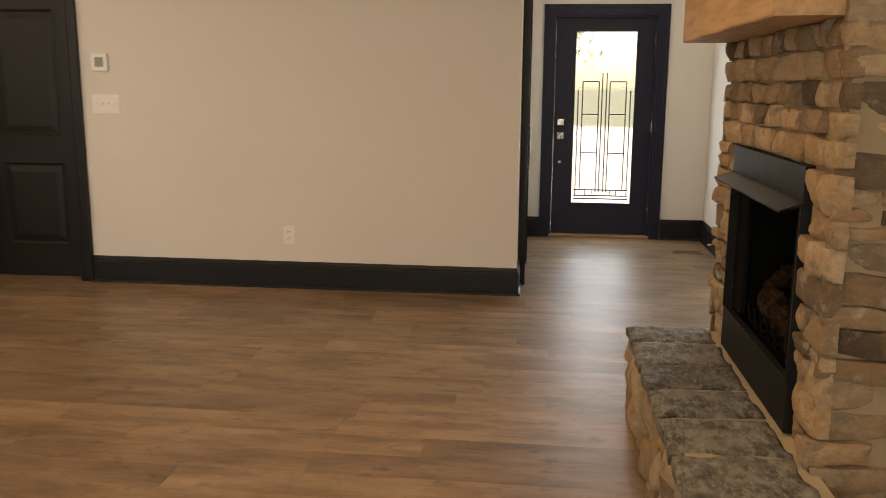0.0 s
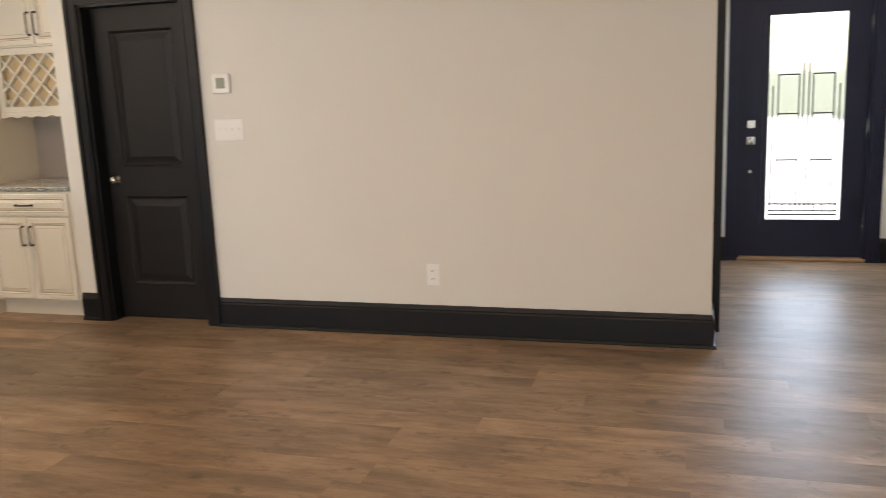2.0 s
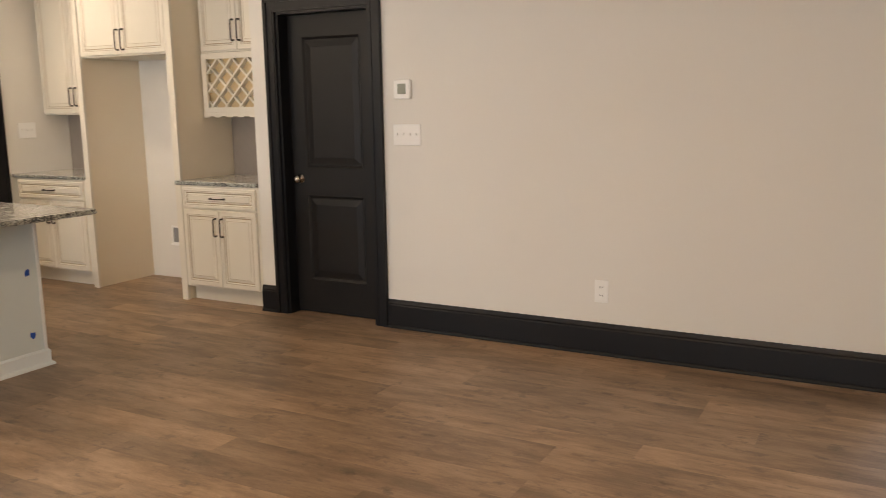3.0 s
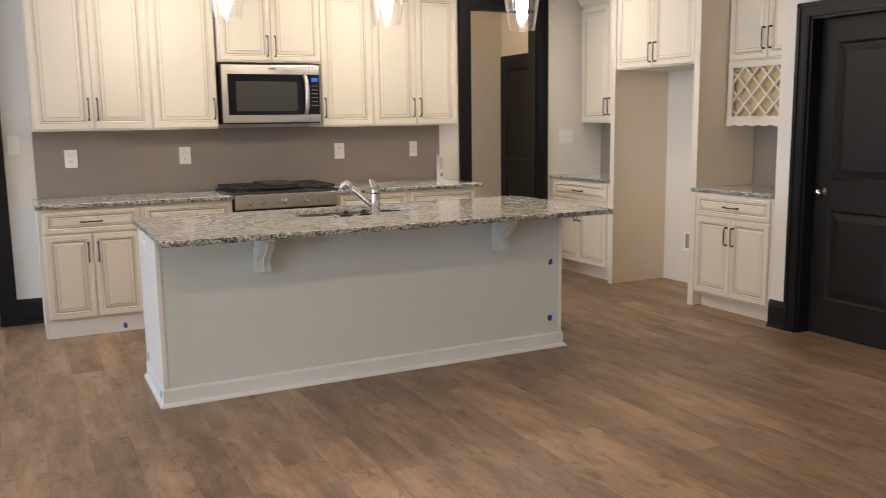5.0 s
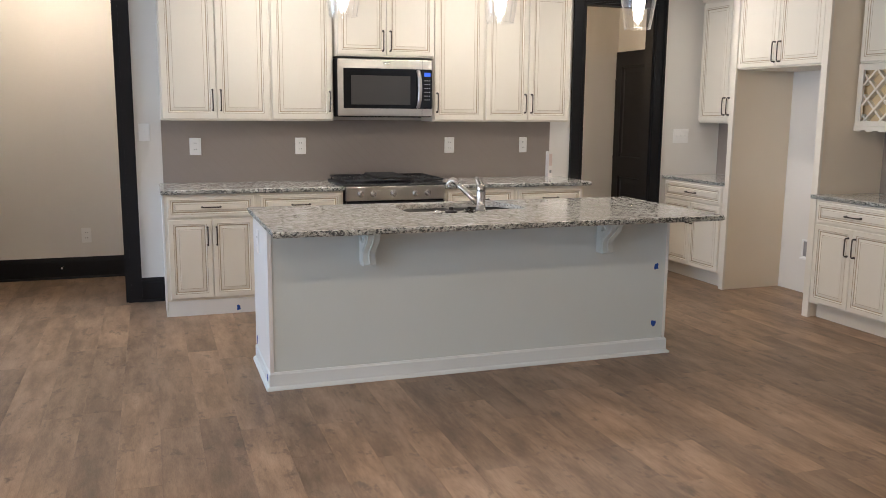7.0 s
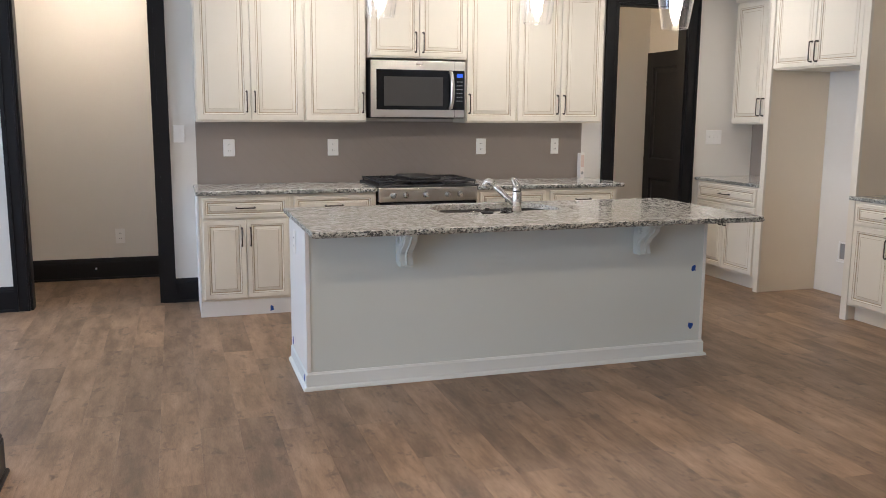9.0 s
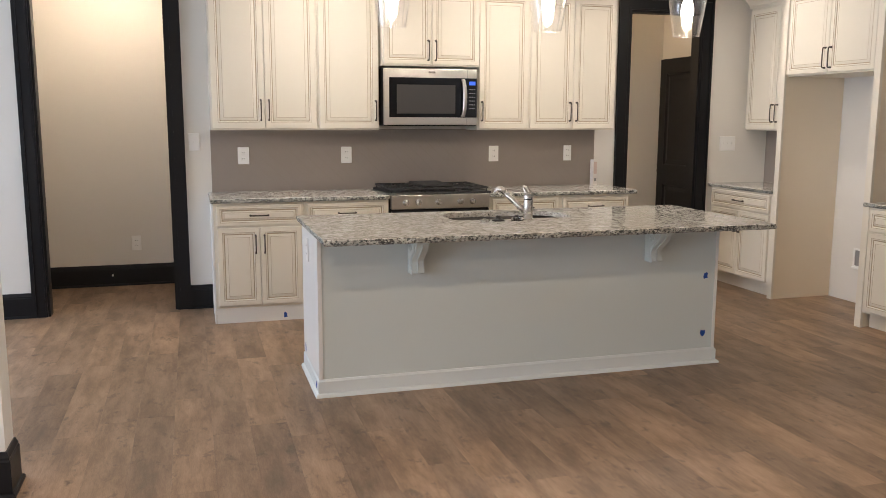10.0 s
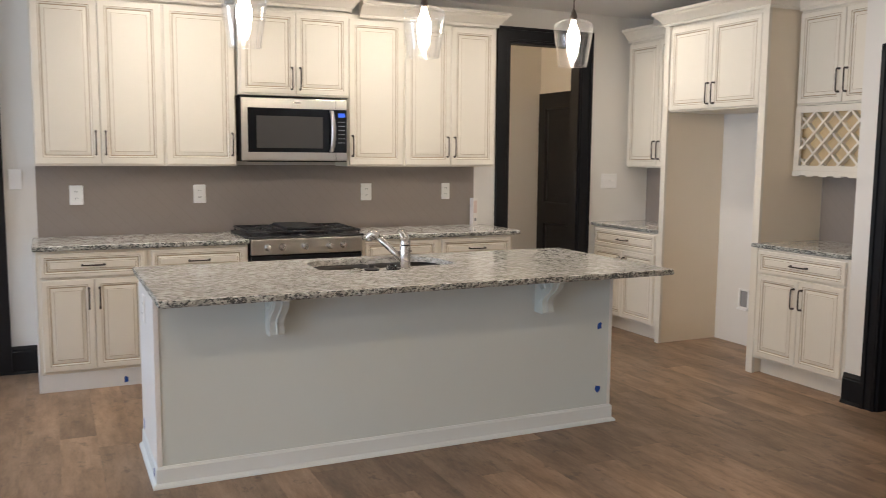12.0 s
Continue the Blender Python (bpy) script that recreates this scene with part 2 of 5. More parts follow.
def splash_material():
    k = Nodes("backsplash")
    tile = k.t.nodes.new("ShaderNodeTexBrick")
    tile.inputs["Scale"].default_value = 1.0
    tile.inputs["Mortar Size"].default_value = 0.0016
    tile.inputs["Brick Width"].default_value = 0.20
    tile.inputs["Row Height"].default_value = 0.066
    tile.inputs["Color1"].default_value = (1, 1, 1, 1)
    tile.inputs["Color2"].default_value = (0.9, 0.9, 0.9, 1)
    tile.inputs["Mortar"].default_value = (0, 0, 0, 1)
    sep = k.t.nodes.new("ShaderNodeSeparateXYZ")
    k.l(k.pos, sep.inputs[0])
    both = k.t.nodes.new("ShaderNodeCombineXYZ")
    k.l(k.math("ADD", sep.outputs[0], sep.outputs[1]), both.inputs[0])
    k.l(sep.outputs[2], both.inputs[1])
    turn = k.n("ShaderNodeMapping", Rotation=(0, 0, radians(45)))
    k.l(both.outputs[0], turn.inputs[0])
    k.l(turn.outputs[0], tile.inputs["Vector"])
    c = k.mix(tile.outputs["Color"], (0.275, 0.235, 0.205), (0.31, 0.266, 0.235))
    c = k.mix(k.math("MULTIPLY", k.noise(2.2, 3), 0.5), c, (0.28, 0.24, 0.212))
    k.bump(tile.outputs["Color"], 0.25, 0.0008)
    return k.out(c, 0.32)


def log_material():
    k = Nodes("log_bark")
    g = k.noise(26, 6, k.scaled(2.2, 0.35, 2.2), 0.75)
    c = k.ramp(g, [(0.36, (0.005, 0.004, 0.003)), (0.52, (0.026, 0.016, 0.011)), (0.72, (0.085, 0.055, 0.036))])
    k.bump(g, 1.0, 0.015)
    k.b.inputs["Specular IOR Level"].default_value = 0.06
    return k.out(c, 0.9)


WALL = painted("wall_paint", (0.76, 0.735, 0.685), 0.62, 0.02, 320, 0.0005)
CEILING = painted("ceiling_paint", (0.80, 0.79, 0.77), 0.75, 0.02, 120, 0.0012)
BLACK = painted("black_trim_paint", (0.0085, 0.0088, 0.0105), 0.42, 0.10, 200, 0.0004, spec=0.28)
DOORBLACK = painted("black_door_paint", (0.0105, 0.0095, 0.0095), 0.5, 0.12, 160, 0.0005, spec=0.3)
# navy cast in this dark colour stands in for veiling glare round the lite
GLARENAVY = painted("front_door_glare_navy", (0.011, 0.012, 0.031), 0.42, 0.10, 160, 0.0005, spec=0.3)
CREAM = painted("cream_cabinet_paint", (0.76, 0.715, 0.62), 0.36, 0.025, 90, 0.0003)
GLAZE = painted("cabinet_glaze", (0.45, 0.36, 0.245), 0.45, 0.22, 90, 0.0003)
CREAMSIDE = painted("cream_cabinet_panel", (0.81, 0.72, 0.58), 0.5, 0.03, 90, 0.0003)
ISLAND = painted("island_paint", (0.628, 0.685, 0.67), 0.42, 0.02, 140, 0.0005)
WHITE = painted("white_plastic", (0.88, 0.875, 0.85), 0.35, 0.01, 90, 0.0001)
# island paint lightened for the moulding, standing in for light from above
ISLANDLIT = painted("island_paint_lit", (0.73, 0.78, 0.78), 0.4, 0.02, 90, 0.0003)
WHITEWOOD = painted("white_wood_trim", (0.78, 0.78, 0.76), 0.4, 0.02, 90, 0.0003)
DARKSLOT = painted("dark_slot", (0.06, 0.06, 0.06), 0.5)
BRONZE = metal("oil_rubbed_bronze", (0.085, 0.07, 0.06), 0.38)
STEEL = metal("brushed_steel", (0.60, 0.57, 0.53), 0.28, (1, 0.05, 30))
NICKEL = metal("satin_nickel", (0.54, 0.515, 0.485), 0.24)
CHROME = metal("sink_steel", (0.11, 0.106, 0.10), 0.62)
BLACKGLASS = painted("black_appliance_glass", (0.010, 0.010, 0.011), 0.10, 0.05, 40, 0.00005, spec=0.22)
WINDOWGLASS = painted("oven_window", (0.060, 0.057, 0.054), 0.16, 0.05, 40, 0.00005, spec=0.25)
IRON = painted("cast_iron", (0.016, 0.016, 0.017), 0.55, 0.2, 300, 0.001)
FIREMETAL = painted("fireplace_metal", (0.012, 0.0122, 0.0122), 0.48, 0.12, 240, 0.0004, spec=0.14)
FIREBLACK = painted("firebox_black", (0.006, 0.006, 0.006), 0.9, 0.2, 60, 0.0002, spec=0.08)
MORTAR = painted("mortar", (0.33, 0.255, 0.165), 0.92, 0.12, 120, 0.004)
HEARTHMORTAR = painted("hearth_mortar", (0.44, 0.37, 0.26), 0.9, 0.12, 90, 0.005)
STONE = stone_material("field_stone", [(0.0, (0.60, 0.49, 0.35)), (0.14, (0.68, 0.58, 0.45)), (0.26, (0.52, 0.42, 0.31)), (0.38, (0.70, 0.62, 0.50)), (0.50, (0.58, 0.41, 0.26)), (0.60, (0.62, 0.52, 0.40)), (0.68, (0.36, 0.28, 0.20)), (0.76, (0.58, 0.51, 0.42)), (0.84, (0.42, 0.38, 0.33)), (0.90, (0.27, 0.225, 0.185)), (0.95, (0.20, 0.16, 0.13)), (1.0, (0.11, 0.09, 0.075))])
SLATE = slate_material()
WOOD = beam_material()
SPLASH = splash_material()
GRANITE = granite_material()
GRANITE_EDGE = granite_material("granite_edge", True)
LOGS = log_material()
SHADE = thin_glass("thin_shade_glass")
EMBER = painted("ember_bed", (0.022, 0.020, 0.018), 0.95, 0.4, 60, 0.02, spec=0.1)
CLEAR = glass("clear_glass")
DOORGLASS = glass("bevelled_door_glass", 0.06, (0.97, 0.99, 1.0), 1.2, 0.002)
LEAD = metal("lead_came", (0.09, 0.09, 0.10), 0.5)
BULBGLOW = glow("lit_bulb", BULB, 30)
DIFFUSER = glow("downlight_diffuser", (1.0, 0.86, 0.66), 2.5)
BLUELED = glow("display_blue", (0.03, 0.12, 0.75), 0.12)
TAPE = painted("blue_tape", (0.012, 0.075, 0.36), 0.6, 0.1)
PAPER = painted("paper_carton", (0.78, 0.74, 0.70), 0.6, 0.03)
PINK = painted("carton_pink", (0.68, 0.54, 0.48), 0.6, 0.03)
THRESH = painted("oak_threshold", (0.36, 0.20, 0.10), 0.5, 0.2)
SCREEN = painted("thermostat_screen", (0.30, 0.32, 0.26), 0.25, 0.02)
GREY = painted("grey_plastic", (0.28, 0.28, 0.28), 0.5, 0.05)
GRASS = painted("lawn", (0.13, 0.148, 0.10), 0.9, 0.3, 20, 0.02)
CONCRETE = painted("porch_concrete", (0.46, 0.45, 0.43), 0.85, 0.1, 60, 0.002)
RACKWOOD = painted("rack_interior_wood", (0.58, 0.44, 0.25), 0.5, 0.1)
FOLIAGE = painted("far_foliage", (0.06, 0.10, 0.035), 0.9, 0.4)
PLANK = plank_material("plank", True)
PLANKFIELD = plank_material("plank_field", False)

# ---- building helpers ----


def finish(name, bm, mats, smooth=False):
    me = bpy.data.meshes.new(name)
    bm.normal_update()
    bm.to_mesh(me)
    bm.free()
    for m in mats if isinstance(mats, (list, tuple)) else [mats]:
        me.materials.append(m)
    if smooth:
        me.shade_smooth()
    return me


def part(name, bm, material, parent, label="", at=None, smooth=False):
    ob = new(name, finish(name, bm, material, smooth))
    ob.parent = parent
    if at is not None:
        ob.matrix_basis = at
    if label:
        ob["label"] = label
    return ob


def thing(name, label, category, at=None, group="", kind=""):
    ob = new(name)
    ob.empty_display_size = 0.1
    if at is not None:
        ob.matrix_basis = at
    return tagged(ob, label, category, group, kind)


def structure(name, bm, material, label=""):
    return tagged(new(name, finish(name, bm, material)), label, "", "", "structure")


def solo(name, bm, material, label, category, at=None, group="", smooth=False):
    ob = new(name, finish(name, bm, material, smooth))
    if at is not None:
        ob.matrix_basis = at
    return tagged(ob, label, category, group)


def add_box(bm, x0, x1, y0, y1, z0, z1, mi=0):
    vs = [bm.verts.new((x, y, z)) for x in (x0, x1) for y in (y0, y1) for z in (z0, z1)]
    for q in ((0, 1, 3, 2), (4, 6, 7, 5), (0, 4, 5, 1), (2, 3, 7, 6), (0, 2, 6, 4), (1, 5, 7, 3)):
        bm.faces.new([vs[i] for i in q]).material_index = mi
    return vs


def boxes(*items):
    bm = bmesh.new()
    for it in items:
        add_box(bm, *it)
    bmesh.ops.recalc_face_normals(bm, faces=bm.faces)
    return bm


def rbox(x0, x1, y0, y1, z0, z1, r=0.003, seg=2):
    bm = boxes((x0, x1, y0, y1, z0, z1))
    bmesh.ops.bevel(bm, geom=bm.edges[:], offset=r, segments=seg, affect="EDGES", profile=0.5)
    return bm


def add_tube(bm, pts, radii, sides=10, caps=True, mi=0):
    """A tube through points, with a radius at each."""
    rings = []
    pts = [Vector(p) for p in pts]
    for i, p in enumerate(pts):
        d = (pts[min(i + 1, len(pts) - 1)] - pts[max(i - 1, 0)]).normalized()
        a = d.orthogonal().normalized() if abs(d.z) > 0.98 or i == 0 else rings_axis
        if i == 0:
            a = d.cross(Vector((0.123, 0.87, 0.31))).normalized()
        a = (a - d * a.dot(d)).normalized()
        rings_axis = a
        b = d.cross(a)
        r = radii[i] if isinstance(radii, (list, tuple)) else radii
        rings.append([bm.verts.new(p + (a * math.cos(2 * math.pi * k / sides) + b * math.sin(2 * math.pi * k / sides)) * r) for k in range(sides)])
    for r0, r1 in zip(rings, rings[1:]):
        for k in range(sides):
            f = bm.faces.new((r0[k], r0[(k + 1) % sides], r1[(k + 1) % sides], r1[k]))
            f.smooth = True
            f.material_index = mi
    if caps:
        bm.faces.new(rings[0][::-1]).material_index = mi
        bm.faces.new(rings[-1]).material_index = mi


def tube(pts, radii, sides=10):
    bm = bmesh.new()
    add_tube(bm, pts, radii, sides)
    bmesh.ops.recalc_face_normals(bm, faces=bm.faces)
    return bm


def lathe(profile, sides=24, caps=False):
    """A turned shape from (radius, z) pairs."""
    bm = bmesh.new()
    rings = [[bm.verts.new((r * math.cos(2 * math.pi * k / sides), r * math.sin(2 * math.pi * k / sides), z)) for k in range(sides)] for r, z in profile]
    for r0, r1 in zip(rings, rings[1:]):
        for k in range(sides):
            bm.faces.new((r0[k], r0[(k + 1) % sides], r1[(k + 1) % sides], r1[k])).smooth = True
    if caps:
        bm.faces.new(rings[0][::-1])
        bm.faces.new(rings[-1])
    bmesh.ops.recalc_face_normals(bm, faces=bm.faces)
    return bm


def prism(outline, y0, y1):
    """Extrudes an outline of (x, z) pairs from y0 to y1."""
    bm = bmesh.new()
    a = [bm.verts.new((x, y0, z)) for x, z in outline]
    b = [bm.verts.new((x, y1, z)) for x, z in outline]
    bm.faces.new(a)
    bm.faces.new(b[::-1])
    for i in range(len(a)):
        j = (i + 1) % len(a)
        bm.faces.new((a[i], b[i], b[j], a[j]))
    bmesh.ops.recalc_face_normals(bm, faces=bm.faces)
    return bm


def sweep(path, profile, side=1):
    """Runs a closed profile of (out, z) pairs along a plan path, mitred. side 1: out is to the right of the way."""
    bm = bmesh.new()
    pts = [Vector((x, y)) for x, y in path]
    rings = []
    for i, p in enumerate(pts):
        d0 = (p - pts[i - 1]).normalized() if i else None
        d1 = (pts[i + 1] - p).normalized() if i + 1 < len(pts) else None
        ds = [d for d in (d0, d1) if d is not None]
        ns = [Vector((d.y, -d.x)) * side for d in ds]
        n = sum(ns, Vector((0, 0))) / len(ns)
        n = n / max(n.length_squared, 0.2)
        rings.append([bm.verts.new((p.x + n.x * o, p.y + n.y * o, z)) for o, z in profile])
    m = len(profile)
    for r0, r1 in zip(rings, rings[1:]):
        for k in range(m):
            bm.faces.new((r0[k], r0[(k + 1) % m], r1[(k + 1) % m], r1[k]))
    bm.faces.new(rings[0])
    bm.faces.new(rings[-1][::-1])
    bmesh.ops.recalc_face_normals(bm, faces=bm.faces)
    return bm


def add_panel(bm, x0, x1, z0, z1, rings, mi_of):
    """Nested rectangles in the plane y; rings are (inset, y). mi_of: material for each band."""
    prev = None
    for i, (ins, y) in enumerate(rings):
        cur = [bm.verts.new(p) for p in ((x0 + ins, y, z0 + ins), (x1 - ins, y, z0 + ins), (x1 - ins, y, z1 - ins), (x0 + ins, y, z1 - ins))]
        if prev:
            for k in range(4):
                bm.faces.new((prev[k], prev[(k + 1) % 4], cur[(k + 1) % 4], cur[k])).material_index = mi_of.get(i, 0)
        prev = cur
    bm.faces.new(prev)


def raised_panel(w, h, t=0.021, rail=0.050):
    """A raised-panel front with glazed grooves; its face looks along -y, its back is at y = 0."""
    bm = bmesh.new()
    bevel = 0.022
    if h < 0.24:
        rail, bevel = 0.030, 0.011
    elif h < 0.7:
        rail, bevel = 0.042, 0.019
    rings = [(0.0, 0.0), (0.0, -t + 0.004), (0.004, -t), (0.008, -t), (rail - 0.007, -t), (rail - 0.004, -t + 0.002), (rail - 0.001, -t + 0.001), (rail + 0.005, -t + 0.006),
             (rail + 0.007, -t + 0.008), (rail + 0.011, -t + 0.008), (rail + 0.011 + bevel, -t + 0.003), (rail + 0.0135 + bevel, -t + 0.0038), (rail + 0.016 + bevel, -t + 0.0015)]
    mi = {5: 1, 8: 1, 9: 1, 11: 1}
    add_panel(bm, 0, w, 0, h, rings, mi)
    back = [bm.verts.new(p) for p in ((0, 0, 0), (w, 0, 0), (w, 0, h), (0, 0, h))]
    bm.faces.new(back)
    bmesh.ops.remove_doubles(bm, verts=bm.verts, dist=0.00001)
    bmesh.ops.recalc_face_normals(bm, faces=bm.faces)
    return bm


def pull(length=0.13, horizontal=False):
    """A bar pull that stands out along -y, centred on the origin."""
    bm = bmesh.new()
    h = length / 2
    ax = Vector((1, 0, 0)) if horizontal else Vector((0, 0, 1))
    out = Vector((0, -0.030, 0))
    add_tube(bm, [ax * -h + out * 0.2, ax * -h + out * 0.85, ax * (-h + 0.006) + out, ax * (-h * 0.5) + out * 1.06, ax * (h * 0.5) + out * 1.06, ax * (h - 0.006) + out, ax * h + out * 0.85, ax * h + out * 0.2],
             [0.0075, 0.005, 0.005, 0.0048, 0.0048, 0.005, 0.005, 0.0075], 8)
    for e in (-h, h):
        add_tube(bm, [ax * e, ax * e + out * 0.25], [0.008, 0.008], 10)
    bmesh.ops.recalc_face_normals(bm, faces=bm.faces)
    return bm


def add_door(unit, x, z, w, h, front, handle=None, name="door"):
    """A raised-panel front on a unit, with its pull at handle = (x, z, length, horizontal)."""
    d = part(name, raised_panel(w, h), (CREAM, GLAZE), unit, at=pose(x, front, z))
    if handle:
        hx, hz, ln, hor = handle
        part("handle", pull(ln, hor), BRONZE, d, "dark bronze bar pull", at=pose(hx, -0.020, hz), smooth=True)
    return d

# ---- structure ----
WX, WY, AY, FY, EX, SY = -6.535, 6.02, 6.62, FRONT, 2.0, -3.2
TOP = CEIL + 0.02
PANTRY_TOP = 2.088
structure("wall_north", boxes((-3.80, -3.57, WY, WY + 0.14, -0.02, TOP), (-3.57, -2.815, WY, WY + 0.14, PANTRY_TOP, TOP), (-2.815, 0.33, WY, WY + 0.14, -0.02, TOP)), WALL)
structure("wall_alcove_back", boxes((WX - 0.12, -3.68, AY, AY + 0.12, -0.02, TOP)), WALL)
structure("wall_alcove_side", boxes((-3.80, -3.68, WY + 0.14, AY, -0.02, TOP)), WALL)
structure("wall_west", boxes((WX - 0.12, WX, SY, 0.24, -0.02, TOP), (WX - 0.12, WX, 0.24, 1.19, 2.47, TOP), (WX - 0.12, WX, 1.19, 5.12, -0.02, TOP),
                             (WX - 0.12, WX, 5.12, 5.845, 2.47, TOP), (WX - 0.12, WX, 5.845, AY, -0.02, TOP)), WALL)
structure("wall_hall", boxes((-7.82, -7.69, SY, FY, -0.02, TOP)), WALL)
structure("wall_passage", boxes((-7.69, WX - 0.12, 6.15, 6.27, -0.02, TOP)), WALL)
structure("wall_passage_south", boxes((-7.69, WX - 0.12, 3.6, 3.72, -0.02, TOP)), WALL)
structure("wall_front", boxes((-7.82, 0.555, FY, FY + 0.14, -0.02, TOP), (0.555, 1.515, FY, FY + 0.14, 2.065, TOP), (1.515, 2.55, FY, FY + 0.14, -0.02, TOP),
                              (2.55, 4.05, FY, FY + 0.14, -0.02, 0.90), (2.55, 4.05, FY, FY + 0.14, 2.2, TOP), (4.05, 5.62, FY, FY + 0.14, -0.02, TOP)), WALL)
structure("wall_foyer_west", boxes((0.21, 0.33, WY + 0.14, 6.44, -0.02, TOP), (0.21, 0.33, 6.44, 7.06, 2.055, TOP), (0.21, 0.33, 7.06, FY, -0.02, TOP)), WALL)
structure("wall_east", boxes((EX, EX + 0.13, SY, 5.1, -0.02, TOP), (EX, EX + 0.13, 5.1, 7.11, 2.47, TOP), (EX, EX + 0.13, 7.11, FY, -0.02, TOP)), WALL)
structure("wall_dining_east", boxes((5.5, 5.62, 4.4, FY, -0.02, TOP)), WALL)
structure("wall_dining_south", boxes((EX + 0.13, 5.62, 4.28, 4.4, -0.02, TOP)), WALL)
structure("wall_partition", boxes((-3.36, -3.20, SY, 0.578, -0.02, TOP)), WALL)
structure("wall_south", boxes((-7.82, -5.95, SY - 0.13, SY, -0.02, TOP), (-5.95, -4.05, SY - 0.13, SY, -0.02, 0.9), (-5.95, -4.05, SY - 0.13, SY, 2.2, TOP), (-4.05, -1.6, SY - 0.13, SY, -0.02, TOP),
                              (-1.6, 0.8, SY - 0.13, SY, -0.02, 0.42), (-1.6, 0.8, SY - 0.13, SY, 2.28, TOP), (0.8, EX + 0.13, SY - 0.13, SY, -0.02, TOP)), WALL)
structure("ceiling", boxes((-7.82, 5.62, SY - 0.13, FY + 0.14, CEIL, CEIL + 0.12)), CEILING)
structure("ground", boxes((-900, 900, -900, 900, -0.5, -0.35)), GRASS)
structure("pavement", boxes((-2.0, 4.5, FY + 0.14, FY + 24.0, -0.36, -0.06)), CONCRETE)

BB = [(0, 0.0), (0.030, 0.0), (0.030, 0.008), (0.026, 0.016), (0.018, 0.020), (0.018, 0.150), (0.014, 0.158), (0.015, 0.166), (0.010, 0.176), (0.006, 0.188), (0, 0.190)]


def baseboard(path, side, label="black painted tall baseboard with a moulded cap"):
    structure("baseboard", sweep(path, BB, side), BLACK, label)


baseboard([(-2.726, WY), (0.33, WY), (0.33, 6.34)], 1)
baseboard([(-3.80, WY), (-3.660, WY)], 1)
baseboard([(0.33, 7.168), (0.33, FY), (0.50, FY)], 1)
baseboard([(1.605, FY), (EX, FY), (EX, 7.215)], 1)
baseboard([(EX + 0.13, 7.215), (EX + 0.13, FY), (5.5, FY)], 1)
baseboard([(WX, -3.2), (WX, 0.135)], 1)
baseboard([(WX, 1.29), (WX, 1.47)], 1)
baseboard([(-7.69, SY), (-7.69, 3.6)], 1)
baseboard([(-7.69, 3.72), (-7.69, 6.15), (-7.68, 6.15)], 1)
baseboard([(-3.36, SY), (-3.36, 0.578), (-3.20, 0.578), (-3.20, SY)], -1)


def casing(name, a, b, top, width=0.10, depth=0.022, across="x", at=0.0, face=-1, jamb=0.14, mat=None):
    """A moulded door casing with its jambs, round an opening from a to b along x or y, on a wall face."""
    bm = bmesh.new()
    j = 0.018

    def bx(u0, u1, v0, v1, z0, z1):
        v0, v1 = min(v0, v1), max(v0, v1)
        if across == "x":
            add_box(bm, u0, u1, v0, v1, z0, z1)
        else:
            add_box(bm, v0, v1, u0, u1, z0, z1)
    e = at + face * depth
    e2 = at + face * (depth + 0.010)
    for s, edge in ((-1, a), (1, b)):
        u = sorted((edge, edge + s * width))
        bx(u[0], u[1], at, e, 0.0, top + width)
        u = sorted((edge + s * (width - 0.022), edge + s * (width + 0.004)))
        bx(u[0], u[1], at, e2, 0.0, top + width + 0.004)
        u = sorted((edge + s * 0.012, edge + s * 0.024))
        bx(u[0], u[1], at, e + face * 0.004, 0.0, top + 0.012)
        u = sorted((edge, edge - s * j))
        bx(u[0], u[1], at + face * 0.004, at - face * jamb, 0.0, top)
    bx(a, b, at, e, top, top + width)
    bx(a - width, b + width, at + face * 0.002, e2, top + width - 0.022, top + width + 0.004)
    bx(a - 0.024, b + 0.024, at, e + face * 0.004, top + 0.012, top + 0.024)
    bx(a + j, b - j, at + face * 0.004, at - face * jamb, top - j, top)
    bmesh.ops.recalc_face_normals(bm, faces=bm.faces)
    return structure(name, bm, mat or BLACK, "black painted moulded door casing")


casing("door_casing", -3.57, -2.815, PANTRY_TOP, at=WY, face=-1, width=0.085)
casing("door_casing", 0.24, 1.19, 2.47, across="y", at=WX, face=1, jamb=0.12)
casing("door_casing", 5.12, 5.845, 2.47, width=0.11, across="y", at=WX, face=1, jamb=0.12)
# front casing takes the door's navy, glare put into its colour
casing("door_casing", 0.565, 1.505, 2.055, at=FY, face=-1, width=0.09, mat=GLARENAVY)
casing("door_casing", 6.44, 7.06, 2.055, across="y", at=0.33, face=1, jamb=0.12, depth=0.042)
casing("door_casing", 5.1, 7.11, 2.47, across="y", at=EX, face=-1, jamb=0.13)


